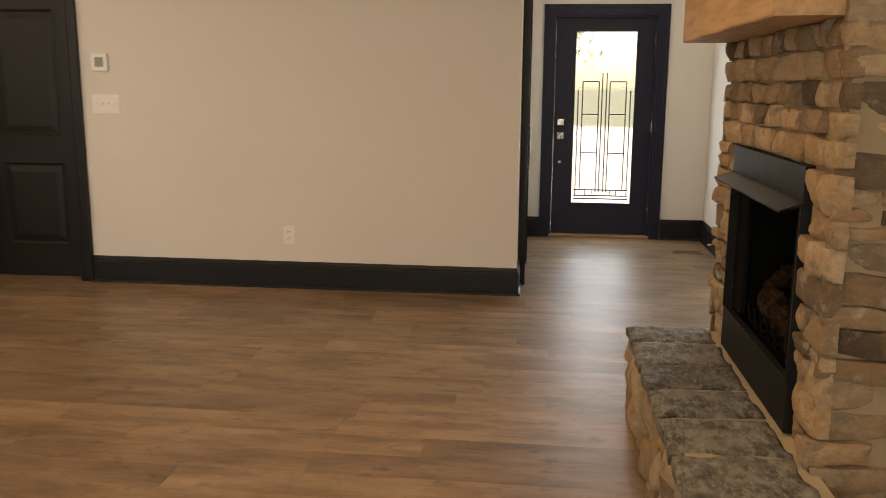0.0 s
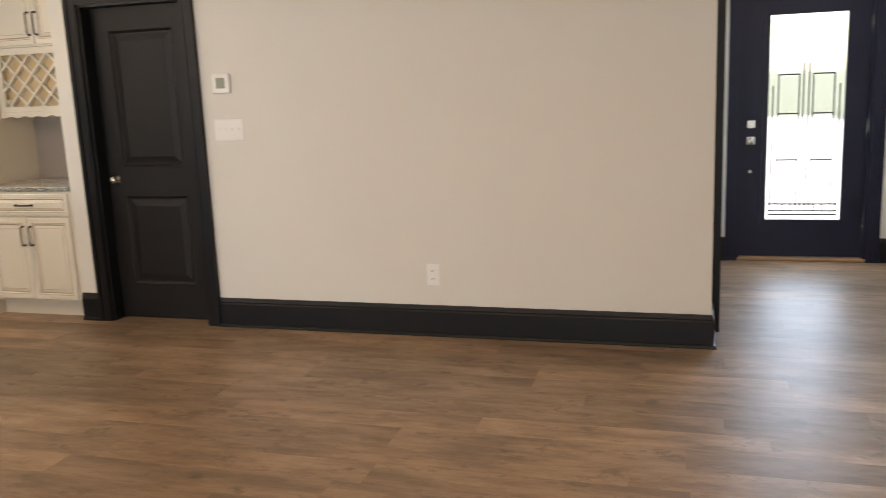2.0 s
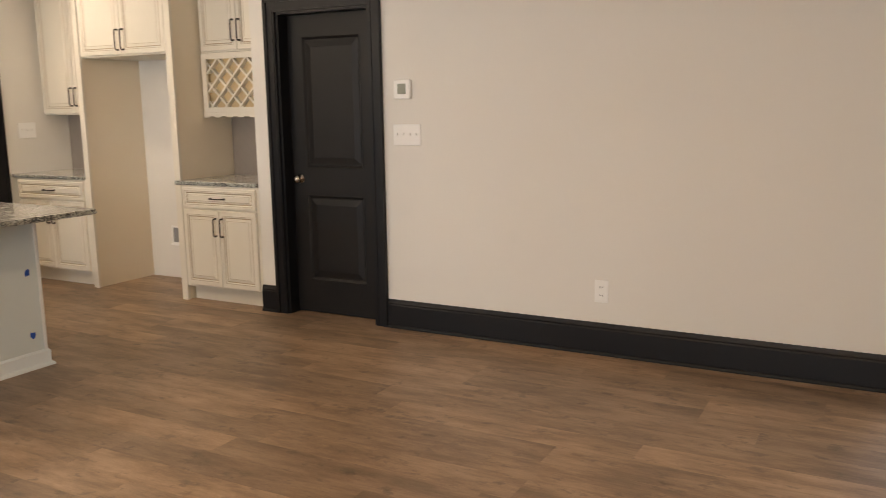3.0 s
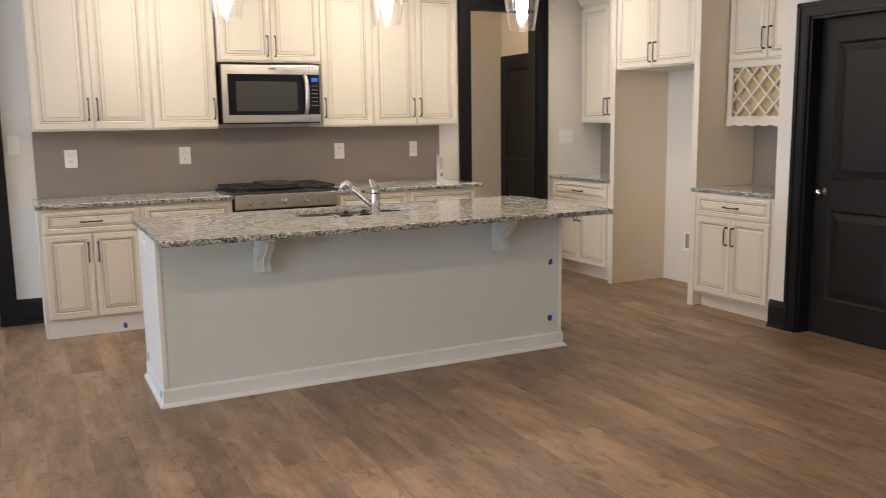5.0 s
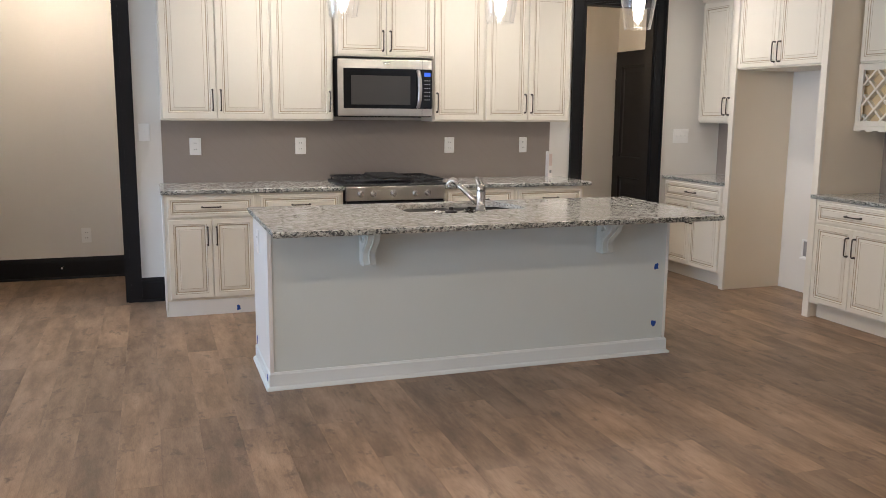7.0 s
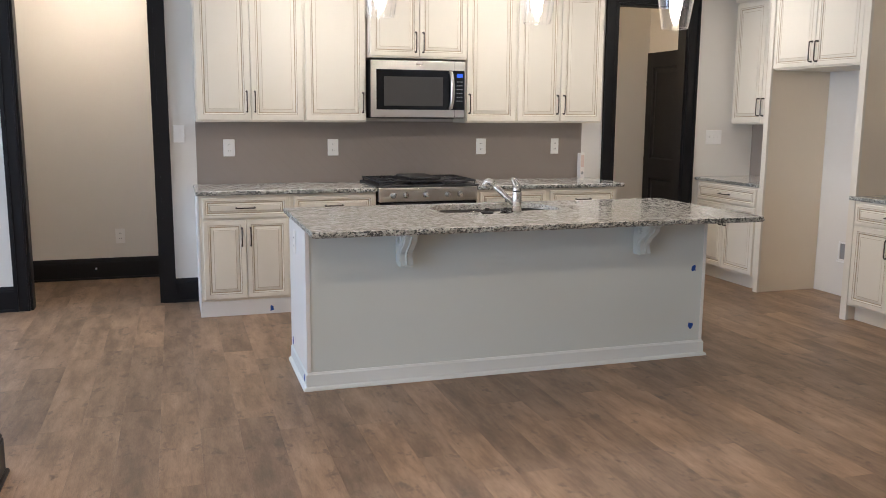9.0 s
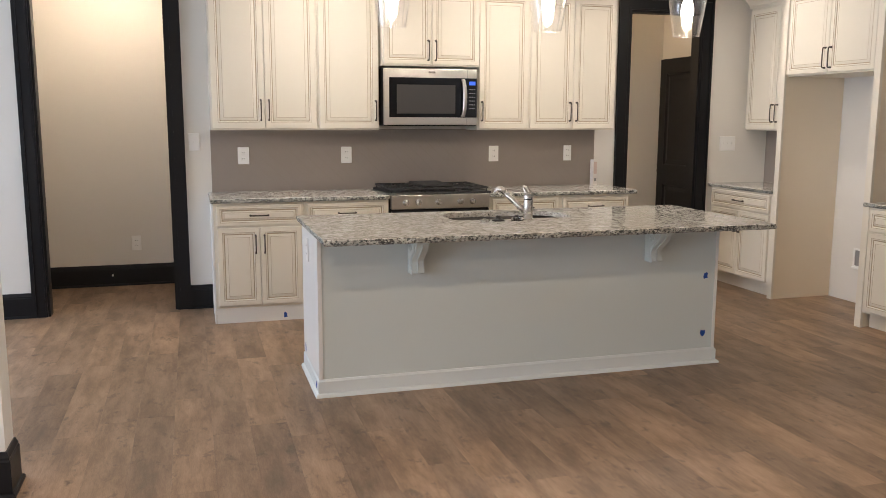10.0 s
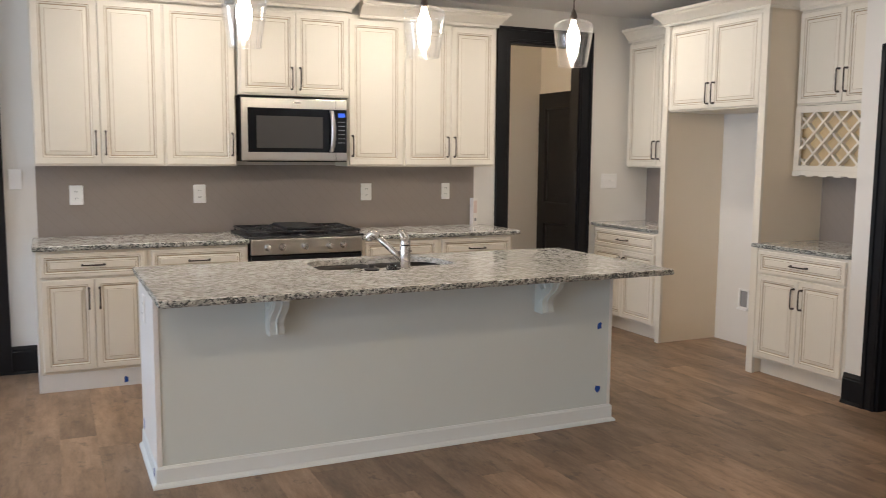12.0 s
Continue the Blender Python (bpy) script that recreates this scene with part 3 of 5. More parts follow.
def two_panel_door(name, label, w, h, mat, at, knob_x=None, t=0.035, hinges=None):
    """An interior door with two moulded panels; its face looks along -y."""
    ob = thing(name, label, "door", at)
    s = 0.115
    mid0, mid1 = 0.845, 1.025
    slab = bmesh.new()
    add_box(slab, 0, w, -t + 0.012, 0, 0, h)
    for b in ((0, s), (w - s, w)):
        add_box(slab, b[0], b[1], -t, -t + 0.012, 0, h)
    for z in ((0, 0.23), (mid0, mid1), (h - 0.14, h)):
        add_box(slab, s, w - s, -t, -t + 0.012, z[0], z[1])
    bmesh.ops.recalc_face_normals(slab, faces=slab.faces)
    part("slab", slab, mat, ob)
    for z0, z1 in ((0.23, mid0), (mid1, h - 0.14)):
        bm = bmesh.new()
        add_panel(bm, s, w - s, z0, z1, [(0, -t - 0.003), (0.008, -t - 0.004), (0.014, -t), (0.024, -t + 0.010), (0.034, -t + 0.010), (0.070, -t + 0.002), (0.074, -t + 0.001)], {})
        bmesh.ops.recalc_face_normals(bm, faces=bm.faces)
        part("panel", bm, mat, ob)
    if knob_x is not None:
        part("knob", lathe([(0.0, -0.062), (0.020, -0.060), (0.027, -0.050), (0.026, -0.040), (0.012, -0.034), (0.011, -0.012), (0.031, -0.008), (0.032, 0.0)], 20), NICKEL, ob, "satin nickel door knob",
                 at=pose(knob_x, -t, 0.95, -90), smooth=True)
    if hinges is not None:
        for z in (0.22, 1.0, 1.80):
            part("hinge", tube([(hinges, -t - 0.006, z - 0.045), (hinges, -t - 0.006, z + 0.045)], 0.007, 8), NICKEL, ob, "satin nickel hinge")
    return ob


two_panel_door("pantry_door", "closed black two-panel door with a nickel knob", 0.717, 2.06, DOORBLACK, pose(-3.551, WY + 0.125, 0.008), knob_x=0.065)
two_panel_door("passage_door", "closed black panelled door in the passage", 0.94, 2.125, BLACK, pose(-7.655, 6.149, 0.004), hinges=0.012)
fd = two_panel_door("foyer_closet_door", "closed black panelled door on the foyer side wall", 0.58, 2.02, DOORBLACK, pose(0.29, 6.46, 0.008, 0, 0, 90))
part("handle", tube([(0.50, -0.036, 0.78), (0.50, -0.095, 0.79), (0.50, -0.098, 0.86), (0.50, -0.098, 1.04), (0.50, -0.095, 1.11), (0.50, -0.036, 1.12)], 0.006, 8), NICKEL, fd, "slim nickel pull handle", smooth=True)
for z in (1.62, 1.80):
    part("hinge", tube([(0.566, -0.045, z - 0.04), (0.566, -0.045, z + 0.04)], 0.007, 8), NICKEL, fd)


def front_door():
    ob = thing("front_door", "closed dark front door, tinted navy for glare, with a tall leaded glass lite", "door", pose(0, 0, 0))
    y0, y1 = FY + 0.045, FY + 0.09
    x0, x1, gx0, gx1, gz0, gz1 = 0.585, 1.485, 0.768, 1.322, 0.323, 1.914
    part("slab", boxes((x0, gx0, y0, y1, 0.03, 2.035), (gx1, x1, y0, y1, 0.03, 2.035), (gx0, gx1, y0, y1, 0.03, gz0), (gx0, gx1, y0, y1, gz1, 2.035)), GLARENAVY, ob)
    bm = bmesh.new()
    fr = [(gx0 - 0.035, gx0 + 0.004, gz0 - 0.035, gz1 + 0.035), (gx1 - 0.004, gx1 + 0.035, gz0 - 0.035, gz1 + 0.035), (gx0, gx1, gz0 - 0.035, gz0 + 0.004), (gx0, gx1, gz1 - 0.004, gz1 + 0.035)]
    for a, b, c, d in fr:
        add_box(bm, a, b, y0 - 0.014, y0 + 0.004, c, d)
    bmesh.ops.recalc_face_normals(bm, faces=bm.faces)
    part("lite_frame", bm, GLARENAVY, ob)
    pane = part("pane", boxes((gx0, gx1, y0 + 0.018, y0 + 0.026, gz0, gz1)), DOORGLASS, ob, "bevelled clear glass")
    pane.visible_shadow = False
    cames = bmesh.new()
    yc = y0 + 0.012

    def bar(u0, u1, w0, w1):
        add_box(cames, u0, u1, yc, yc + 0.005, w0, w1)
    w = 0.0052
    for u in (0.845, 0.995, 1.025, 1.065, 1.095, 1.245):
        bar(u - w, u + w, 0.45 if u in (0.845, 1.245) else 0.43, 1.46 if u not in (1.025, 1.065) else 1.54)
    for u in (0.805, 1.285):
        bar(u - w, u + w, 0.40, 1.38)
    for z in (1.46, 1.16, 0.80):
        bar(0.845, 0.995, z - w, z + w)
        bar(1.095, 1.245, z - w, z + w)
    for z in (0.365, 0.395, 0.45):
        bar(0.79, 1.30, z - w, z + w)
    for u in (0.90, 0.96, 1.13, 1.19):
        bar(u - w, u + w, 0.395, 0.45)
    bmesh.ops.recalc_face_normals(cames, faces=cames.faces)
    part("lead_came", cames, LEAD, ob, "dark leaded came pattern")
    part("deadbolt", rbox(0.618, 0.682, y0 - 0.018, y0, 1.055, 1.118, 0.006), NICKEL, ob, "square nickel deadbolt plate")
    hd = part("handle_plate", rbox(0.618, 0.682, y0 - 0.014, y0, 0.925, 0.99, 0.006), NICKEL, ob, "square nickel handle plate")
    part("handle", lathe([(0.0, 0.05), (0.020, 0.048), (0.024, 0.035), (0.012, 0.02), (0.011, 0.0)], 16), NICKEL, hd, at=pose(0.65, y0 - 0.014, 0.957, 90), smooth=True)
    part("bolt_cover", rbox(0.638, 0.662, y0 - 0.006, y0, 0.70, 0.724, 0.004), NICKEL, ob)
    for z in (0.30, 1.05, 1.82):
        part("hinge", rbox(1.478, 1.496, y0 - 0.012, y0 + 0.01, z - 0.05, z + 0.05, 0.004), NICKEL, ob, "satin nickel hinge")
    part("threshold", rbox(0.56, 1.51, FY - 0.02, FY + 0.14, 0.0, 0.026, 0.008), THRESH, ob, "oak threshold")


front_door()


def window(name, x0, x1, z0, z1, y, inside, cols, rows, mat):
    """A window in a wall along x: frame, bars, sill and a pane in each light."""
    ob = tagged(new(name), "", "", "", "structure")
    f = 0.05
    part("window_frame", boxes((x0, x0 + f, y - 0.04, y + 0.04, z0, z1), (x1 - f, x1, y - 0.04, y + 0.04, z0, z1), (x0 + f, x1 - f, y - 0.04, y + 0.04, z0, z0 + f), (x0 + f, x1 - f, y - 0.04, y + 0.04, z1 - f, z1)), mat, ob)
    w, h = (x1 - x0 - 2 * f) / cols, (z1 - z0 - 2 * f) / rows
    for i in range(1, cols):
        part("window_bar", boxes((x0 + f + i * w - 0.012, x0 + f + i * w + 0.012, y - 0.02, y + 0.02, z0 + f, z1 - f)), mat, ob)
    for j in range(1, rows):
        for i in range(cols):
            a = x0 + f + i * w
            part("window_bar", boxes((a + 0.0125, a + w - 0.0125, y - 0.018, y + 0.018, z0 + f + j * h - 0.012, z0 + f + j * h + 0.012)), mat, ob)
    p = part("pane", boxes((x0 + f, x1 - f, y - 0.003, y + 0.003, z0 + f, z1 - f)), CLEAR, ob)
    p.visible_shadow = False
    c = inside * 0.075
    ya, yb = sorted((y + c, y + c + 0.022 * inside))
    part("window_casing", boxes((x0 - 0.09, x0, ya, yb, z0 - 0.09, z1 + 0.09), (x1, x1 + 0.09, ya, yb, z0 - 0.09, z1 + 0.09), (x0, x1, ya, yb, z1, z1 + 0.09), (x0, x1, ya, yb, z0 - 0.09, z0)), mat, ob)


window("window_1", 2.55, 4.05, 0.90, 2.2, FY + 0.07, -1, 3, 4, BLACK)
window("window_2", -5.95, -4.05, 0.90, 2.2, SY - 0.065, 1, 2, 1, BLACK)
window("window_3", -1.6, 0.8, 0.42, 2.28, SY - 0.065, 1, 3, 1, BLACK)


def downlight(x, y):
    ob = thing("ceiling_light", "round white recessed ceiling downlight, lit", "ceiling light", pose(x, y, CEIL), "recessed downlights")
    part("trim_ring", lathe([(0.095, 0.0), (0.094, -0.006), (0.086, -0.009), (0.078, -0.004), (0.076, 0.0)], 28), WHITE, ob, smooth=True)
    part("diffuser", lathe([(0.0, -0.002), (0.076, -0.002), (0.076, -0.001), (0.0, -0.001)], 28), DIFFUSER, ob, "glowing warm diffuser")


for x, y in DOWNLIGHTS_LIVING + DOWNLIGHTS_KITCHEN + [DOWNLIGHT_FOYER]:
    downlight(x, y)

# ---- kitchen, west run ----
WEST = lambda y, z=0.0: pose(WX, y, z, 0, 0, 90)


def base_unit(at, w, d, top, drawer=True, doors=2, label="cream raised-panel base cabinet with dark bronze pulls", toe=0.115, toe_in=0.0, sink=False, name="base_cabinet", pull_end=None):
    """A base cabinet: its back is at y = 0, its front looks along -y."""
    u = thing(name, label, "cabinet", at, "kitchen cabinets")
    f = -d
    part("body", boxes((0.001, w - 0.001, f, -0.002, toe, top)), CREAM, u)
    part("toe_kick", boxes((0.001, w - 0.001, f + toe_in, f + toe_in + 0.018, 0.0, toe - 0.001)), WHITEWOOD if toe_in <= 0 else CREAM, u)
    z1 = top - 0.018
    dz = 0.150 if drawer else 0
    if drawer:
        add_door(u, 0.022, z1 - dz, w - 0.044, dz, f, ((w - 0.044) / 2, dz / 2, 0.13, True), "drawer_front")
    h = z1 - dz - (0.014 if drawer else 0) - toe - 0.018
    gap = 0.004
    dw = (w - 0.044 - gap * (doors - 1)) / doors
    for i in range(doors):
        left = (i == 0 and doors == 2) or (doors == 1 and pull_end != "l")
        hx = dw - 0.030 if left else 0.030
        add_door(u, 0.022 + i * (dw + gap), toe + 0.018, dw, h, f, (hx, h - 0.125, 0.13, False))
    return u


BD = 0.595
KT = 0.898
base_unit(WEST(1.475), 0.655, BD, KT)
base_unit(WEST(2.13), 0.65, BD, KT)
base_unit(WEST(3.60), 0.61, BD, KT)
base_unit(WEST(4.21), 0.635, BD, KT)


def end_panel(at, d, h, w=0.012, label="white painted cabinet end panel"):
    solo("cabinet_end_panel", rbox(0, w, -d, -0.001, 0.0, h, 0.002), WHITEWOOD, label, "panel", at)


end_panel(WEST(1.463), BD, KT)


def counter(name, x0, x1, y0, y1, z0, z1, label, wave=0.003):
    """A granite slab with a rough chiselled edge."""
    bm = bmesh.new()
    n = 0.022
    nx, ny = max(2, int((x1 - x0) / n)), max(2, int((y1 - y0) / n))
    loop = [(x0 + (x1 - x0) * i / nx, y0) for i in range(nx)] + [(x1, y0 + (y1 - y0) * i / ny) for i in range(ny)] + [(x1 - (x1 - x0) * i / nx, y1) for i in range(nx)] + [(x0, y1 - (y1 - y0) * i / ny) for i in range(ny)]
    rnd = random.Random(name + str(x0))
    rows = []
    for lvl, (z, ins) in enumerate(((z0, 0.005), (z0 + 0.010, 0.0), (z1 - 0.010, 0.0), (z1 - 0.003, 0.002), (z1, 0.006))):
        ring = []
        for x, y in loop:
            j = rnd.uniform(-wave, wave) if lvl in (1, 2, 3) else 0
            ox = (ins + j) * (1 if x <= x0 + 1e-6 else -1 if x >= x1 - 1e-6 else 0)
            oy = (ins + j) * (1 if y <= y0 + 1e-6 else -1 if y >= y1 - 1e-6 else 0)
            ring.append(bm.verts.new((x + ox, y + oy, z)))
        rows.append(ring)
    for lvl, (a, b) in enumerate(zip(rows, rows[1:])):
        for k in range(len(loop)):
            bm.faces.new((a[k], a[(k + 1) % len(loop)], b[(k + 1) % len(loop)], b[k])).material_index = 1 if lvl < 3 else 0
    bm.faces.new(rows[0][::-1])
    bm.faces.new(rows[-1])
    bmesh.ops.recalc_face_normals(bm, faces=bm.faces)
    return bm


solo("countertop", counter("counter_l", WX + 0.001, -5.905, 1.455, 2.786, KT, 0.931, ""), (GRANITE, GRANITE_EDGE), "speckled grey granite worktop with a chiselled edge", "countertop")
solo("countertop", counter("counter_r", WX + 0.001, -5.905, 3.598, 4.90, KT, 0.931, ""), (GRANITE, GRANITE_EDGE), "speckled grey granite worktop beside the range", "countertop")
structure("backsplash", boxes((WX + 0.0005, WX + 0.009, 1.487, 4.80, 0.9315, 1.425)), SPLASH, "taupe diagonal tile backsplash")


def outlet(at, w=0.088, label="white duplex wall outlet", gangs=0, h=0.134, group="wall outlets"):
    """A cover plate whose face looks along -y; gangs > 0: toggle switches."""
    ob = thing("wall_switch" if gangs else "wall_outlet", label, "switch" if gangs else "outlet", at, group)
    part("cover_plate", rbox(-w / 2, w / 2, -0.007, -0.0005, -h / 2, h / 2, 0.003), WHITE, ob)
    if gangs:
        for i in range(gangs):
            x = (i - (gangs - 1) / 2) * 0.046
            part("toggle", rbox(x - 0.005, x + 0.005, -0.017, -0.007, -0.004, 0.012, 0.002), WHITE, ob)
    else:
        for s in (-1, 1):
            sk = part("socket", rbox(-0.017, 0.017, -0.009, -0.007, s * 0.024 - 0.014, s * 0.024 + 0.014, 0.0008), WHITE, ob)
            for x in (-0.007, 0.007):
                part("slot", boxes((x - 0.0016, x + 0.0016, -0.0095, -0.0090, s * 0.024 - 0.004, s * 0.024 + 0.006)), DARKSLOT, sk)
    return ob


for y, w in ((1.736, 0.088), (2.560, 0.088), (3.844, 0.088), (4.538, 0.074)):
    outlet(pose(WX + 0.0085, y, 1.215, 0, 0, 90), w, "white wall outlet on the taupe backsplash")
outlet(pose(WX, 1.363, 1.325, 0, 0, 90), 0.082, "single white light switch on the wall", 1, group="switches")
outlet(pose(WX, 6.182, 1.288, 0, 0, 90), 0.170, "white three-gang light switch plate", 3, group="switches")
outlet(pose(-2.552, WY, 1.272), 0.200, "white four-gang light switch plate", 4, group="switches")
outlet(pose(-1.262, WY, 0.378), 0.082, "white duplex outlet above the black baseboard")
outlet(pose(-7.69, 0.83, 0.385, 0, 0, 90), 0.082, "white outlet low on the hall wall")


def thermostat():
    ob = thing("thermostat", "square white wall thermostat with grey screen", "thermostat", pose(-2.572, WY, 1.556))
    part("case", rbox(-0.060, 0.060, -0.026, -0.0005, -0.060, 0.060, 0.008, 3), WHITE, ob)
    part("screen", rbox(-0.030, 0.030, -0.028, -0.025, -0.030, 0.034, 0.001), SCREEN, ob, "dull grey display")


thermostat()


def upper_unit(at, w, d, z0, z1, doors=2, label="tall cream raised-panel wall cabinet", pull_end="r", hz=0.14, pulls=True):
    u = thing("wall_cabinet", label, "cabinet", at, "kitchen cabinets")
    part("body", boxes((0.001, w - 0.001, -d, -0.002, z0, z1)), CREAM, u)
    gap = 0.004
    dw = (w - 0.020 - gap * (doors - 1)) / doors
    h = z1 - z0 - 0.045
    for i in range(doors):
        if doors == 2:
            hx = dw - 0.028 if i == 0 else 0.028
        else:
            hx = dw - 0.022 if pull_end == "r" else 0.022
        add_door(u, 0.010 + i * (dw + gap), z0 + 0.012, dw, h, -d, (hx, hz, 0.15, False))
    return u


UT = 2.53
UD = 0.304
upper_unit(WEST(1.487), 0.803, UD, 1.42, UT)
upper_unit(WEST(2.29), 0.485, UD, 1.42, UT, 1, "single-door tall cream wall cabinet")
upper_unit(WEST(2.785), 0.80, 0.362, 1.918, UT, 2, "cream wall cabinet above the microwave", hz=0.11)
upper_unit(WEST(3.592), 0.448, UD, 1.42, UT, 1, "single-door tall cream wall cabinet", "l")
upper_unit(WEST(4.04), 0.79, UD, 1.42, UT)
CROWN = [(0, 2.51), (0.010, 2.51), (0.012, 2.53), (0.020, 2.535), (0.030, 2.550), (0.048, 2.572), (0.066, 2.586), (0.070, 2.596), (0.082, 2.600), (0.084, 2.622), (0, 2.622)]


def crown(path, side=1, lift=0.0):
    solo("crown_moulding", sweep(path, [(o, z + lift) for o, z in CROWN], side), CREAM, "cream crown moulding on top of wall cabinets", "moulding")


FU = WX + UD + 0.021
crown([(WX, 1.485), (FU, 1.485), (FU, 2.70)])
crown([(WX + 0.02, 2.783), (WX + 0.385, 2.783), (WX + 0.385, 3.588), (WX + 0.02, 3.588)], 1, 0.022)
crown([(FU, 3.68), (FU, 4.832), (WX, 4.832)])


def microwave():
    ob = thing("microwave", "stainless over-the-range microwave with black glass door", "microwave", WEST(2.793))
    w, z0, z1, f = 0.772, 1.455, 1.905, -0.385
    part("body", rbox(0, w, f + 0.02, -0.002, z0, z1, 0.004), FIREMETAL, ob)
    door = part("door", rbox(0.002, w - 0.002, f, f + 0.022, z0 + 0.006, z1 - 0.004, 0.005), STEEL, ob, "brushed stainless door frame")
    part("door_glass", rbox(0.045, w - 0.006, f - 0.004, f + 0.001, z0 + 0.066, z1 - 0.075, 0.003), BLACKGLASS, door, "black glass")
    part("window", rbox(0.105, 0.585, f - 0.006, f - 0.003, z0 + 0.095, z1 - 0.130, 0.002), WINDOWGLASS, door, "dark mesh window")
    hx = 0.645
    part("handle", tube([(hx, f, z1 - 0.090), (hx, f - 0.030, z1 - 0.092), (hx + 0.006, f - 0.042, z1 - 0.15), (hx + 0.008, f - 0.046, (z0 + z1) / 2), (hx + 0.006, f - 0.042, z0 + 0.135), (hx, f - 0.030, z0 + 0.08), (hx, f, z0 + 0.078)],
                        [0.011, 0.014, 0.016, 0.017, 0.016, 0.014, 0.011], 12), STEEL, door, "curved stainless bar handle", smooth=True)
    panel = part("control_panel", rbox(0.690, w - 0.010, f - 0.006, f - 0.003, z0 + 0.075, z1 - 0.080, 0.002), BLACKGLASS, ob, "black control panel")
    part("display", boxes((0.700, 0.752, f - 0.0075, f - 0.0060, z1 - 0.130, z1 - 0.100)), BLUELED, panel, "lit blue display")
    for r in range(6):
        for c in range(3):
            x, z = 0.702 + c * 0.018, z1 - 0.160 - r * 0.030
            part("button", boxes((x, x + 0.011, f - 0.0072, f - 0.0060, z - 0.006, z)), GREY, panel)
    part("door_seam", boxes((0.683, 0.6855, f - 0.0008, f + 0.004, z0 + 0.008, z1 - 0.006)), DARKSLOT, ob, "narrow dark gap beside the door")
    part("badge", rbox(0.365, 0.420, f - 0.002, f + 0.001, z1 - 0.040, z1 - 0.026, 0.001), NICKEL, door, "small plain badge")
    for i in range(10):
        x = 0.08 + i * 0.062
        part("vent_slat", boxes((x, x + 0.05, f + 0.03, f + 0.20, z0 - 0.004, z0 - 0.001)), DARKSLOT, ob)


microwave()


def cooking_range():
    ob = thing("range", "slide-in stainless gas range with black grates", "range", WEST(2.792))
    w, f, top = 0.800, -0.640, 0.925
    part("body", boxes((0.004, w - 0.004, f + 0.03, -0.02, 0.06, top - 0.02)), FIREMETAL, ob)
    part("cooktop", rbox(-0.018, w + 0.018, f + 0.02, -0.03, top + 0.006, top + 0.022, 0.006), IRON, ob, "black enamel cooktop")
    panel = part("control_panel", rbox(0.002, w - 0.002, f, f + 0.05, top - 0.105, top + 0.004, 0.006), STEEL, ob, "stainless front control panel")
    for x in (0.115, 0.215, 0.375, 0.555, 0.655):
        k = part("knob", lathe([(0.0, 0.036), (0.013, 0.036), (0.017, 0.032), (0.019, 0.010), (0.024, 0.006), (0.026, 0.0)], 20), NICKEL, panel, "round steel burner knob", at=pose(x, f, top - 0.052, 90), smooth=True)
        part("knob_grip", rbox(x - 0.005, x + 0.005, f - 0.045, f - 0.010, top - 0.073, top - 0.031, 0.003), NICKEL, panel)
    part("oven_door", rbox(0.006, w - 0.006, f + 0.004, f + 0.04, 0.20, top - 0.112, 0.006), BLACKGLASS, ob, "black glass oven door")
    part("oven_handle", tube([(0.08, f - 0.04, top - 0.16), (w - 0.08, f - 0.04, top - 0.16)], 0.011, 10), STEEL, ob)
    part("drawer", rbox(0.006, w - 0.006, f + 0.004, f + 0.04, 0.065, 0.195, 0.006), STEEL, ob)
    for i in range(3):
        x0 = 0.0 + i * 0.268
        g = bmesh.new()
        z = top + 0.048
        x1 = x0 + 0.262
        ya, yb = f + 0.045, -0.05
        for x in (x0 + 0.006, x1 - 0.006):
            add_tube(g, [(x, ya, z), (x, yb, z)], 0.008, 6)
        for y in (ya, (ya + yb) / 2, yb):
            add_tube(g, [(x0 + 0.006, y, z), (x1 - 0.006, y, z)], 0.008, 6)
        for q in (0.25, 0.75):
            y = ya + (yb - ya) * q
            for k in range(8):
                a = k * math.pi / 4
                cx = (x0 + x1) / 2
                add_tube(g, [(cx + 0.035 * math.cos(a), y + 0.035 * math.sin(a), z), (cx + 0.122 * math.cos(a), y + 0.122 * math.sin(a), z)], 0.006, 6)
        for x in (x0 + 0.012, x1 - 0.012):
            for y in (ya, yb):
                add_tube(g, [(x, y, top + 0.022), (x, y, z)], 0.008, 6)
        bmesh.ops.recalc_face_normals(g, faces=g.faces)
        gr = part("grate", g, IRON, ob, "cast-iron grate")
        for q in (0.25, 0.75):
            part("burner_cap", lathe([(0.0, 0.022), (0.036, 0.021), (0.040, 0.014), (0.048, 0.010), (0.05, 0.0)], 20), IRON, ob, at=pose((x0 + x1) / 2, f + 0.045 + (0.545) * q, top + 0.022), smooth=True)
    part("griddle", rbox(0.275, 0.525, f + 0.10, -0.10, top + 0.054, top + 0.074, 0.008), IRON, ob, "flat cast-iron griddle plate")


cooking_range()


def carton():
    ob = thing("carton", "tall narrow white carton standing on the worktop", "carton", pose(-6.47, 4.775, 0.931, 0, 0, 8))
    part("box", rbox(-0.024, 0.024, -0.022, 0.022, 0, 0.225, 0.002), PAPER, ob)
    part("label", boxes((0.0241, 0.0246, -0.016, 0.016, 0.10, 0.205)), PINK, ob, "pale pink printed label")
    part("code_patch", boxes((0.0241, 0.0246, -0.010, 0.012, 0.035, 0.060)), GREY, ob)


carton()

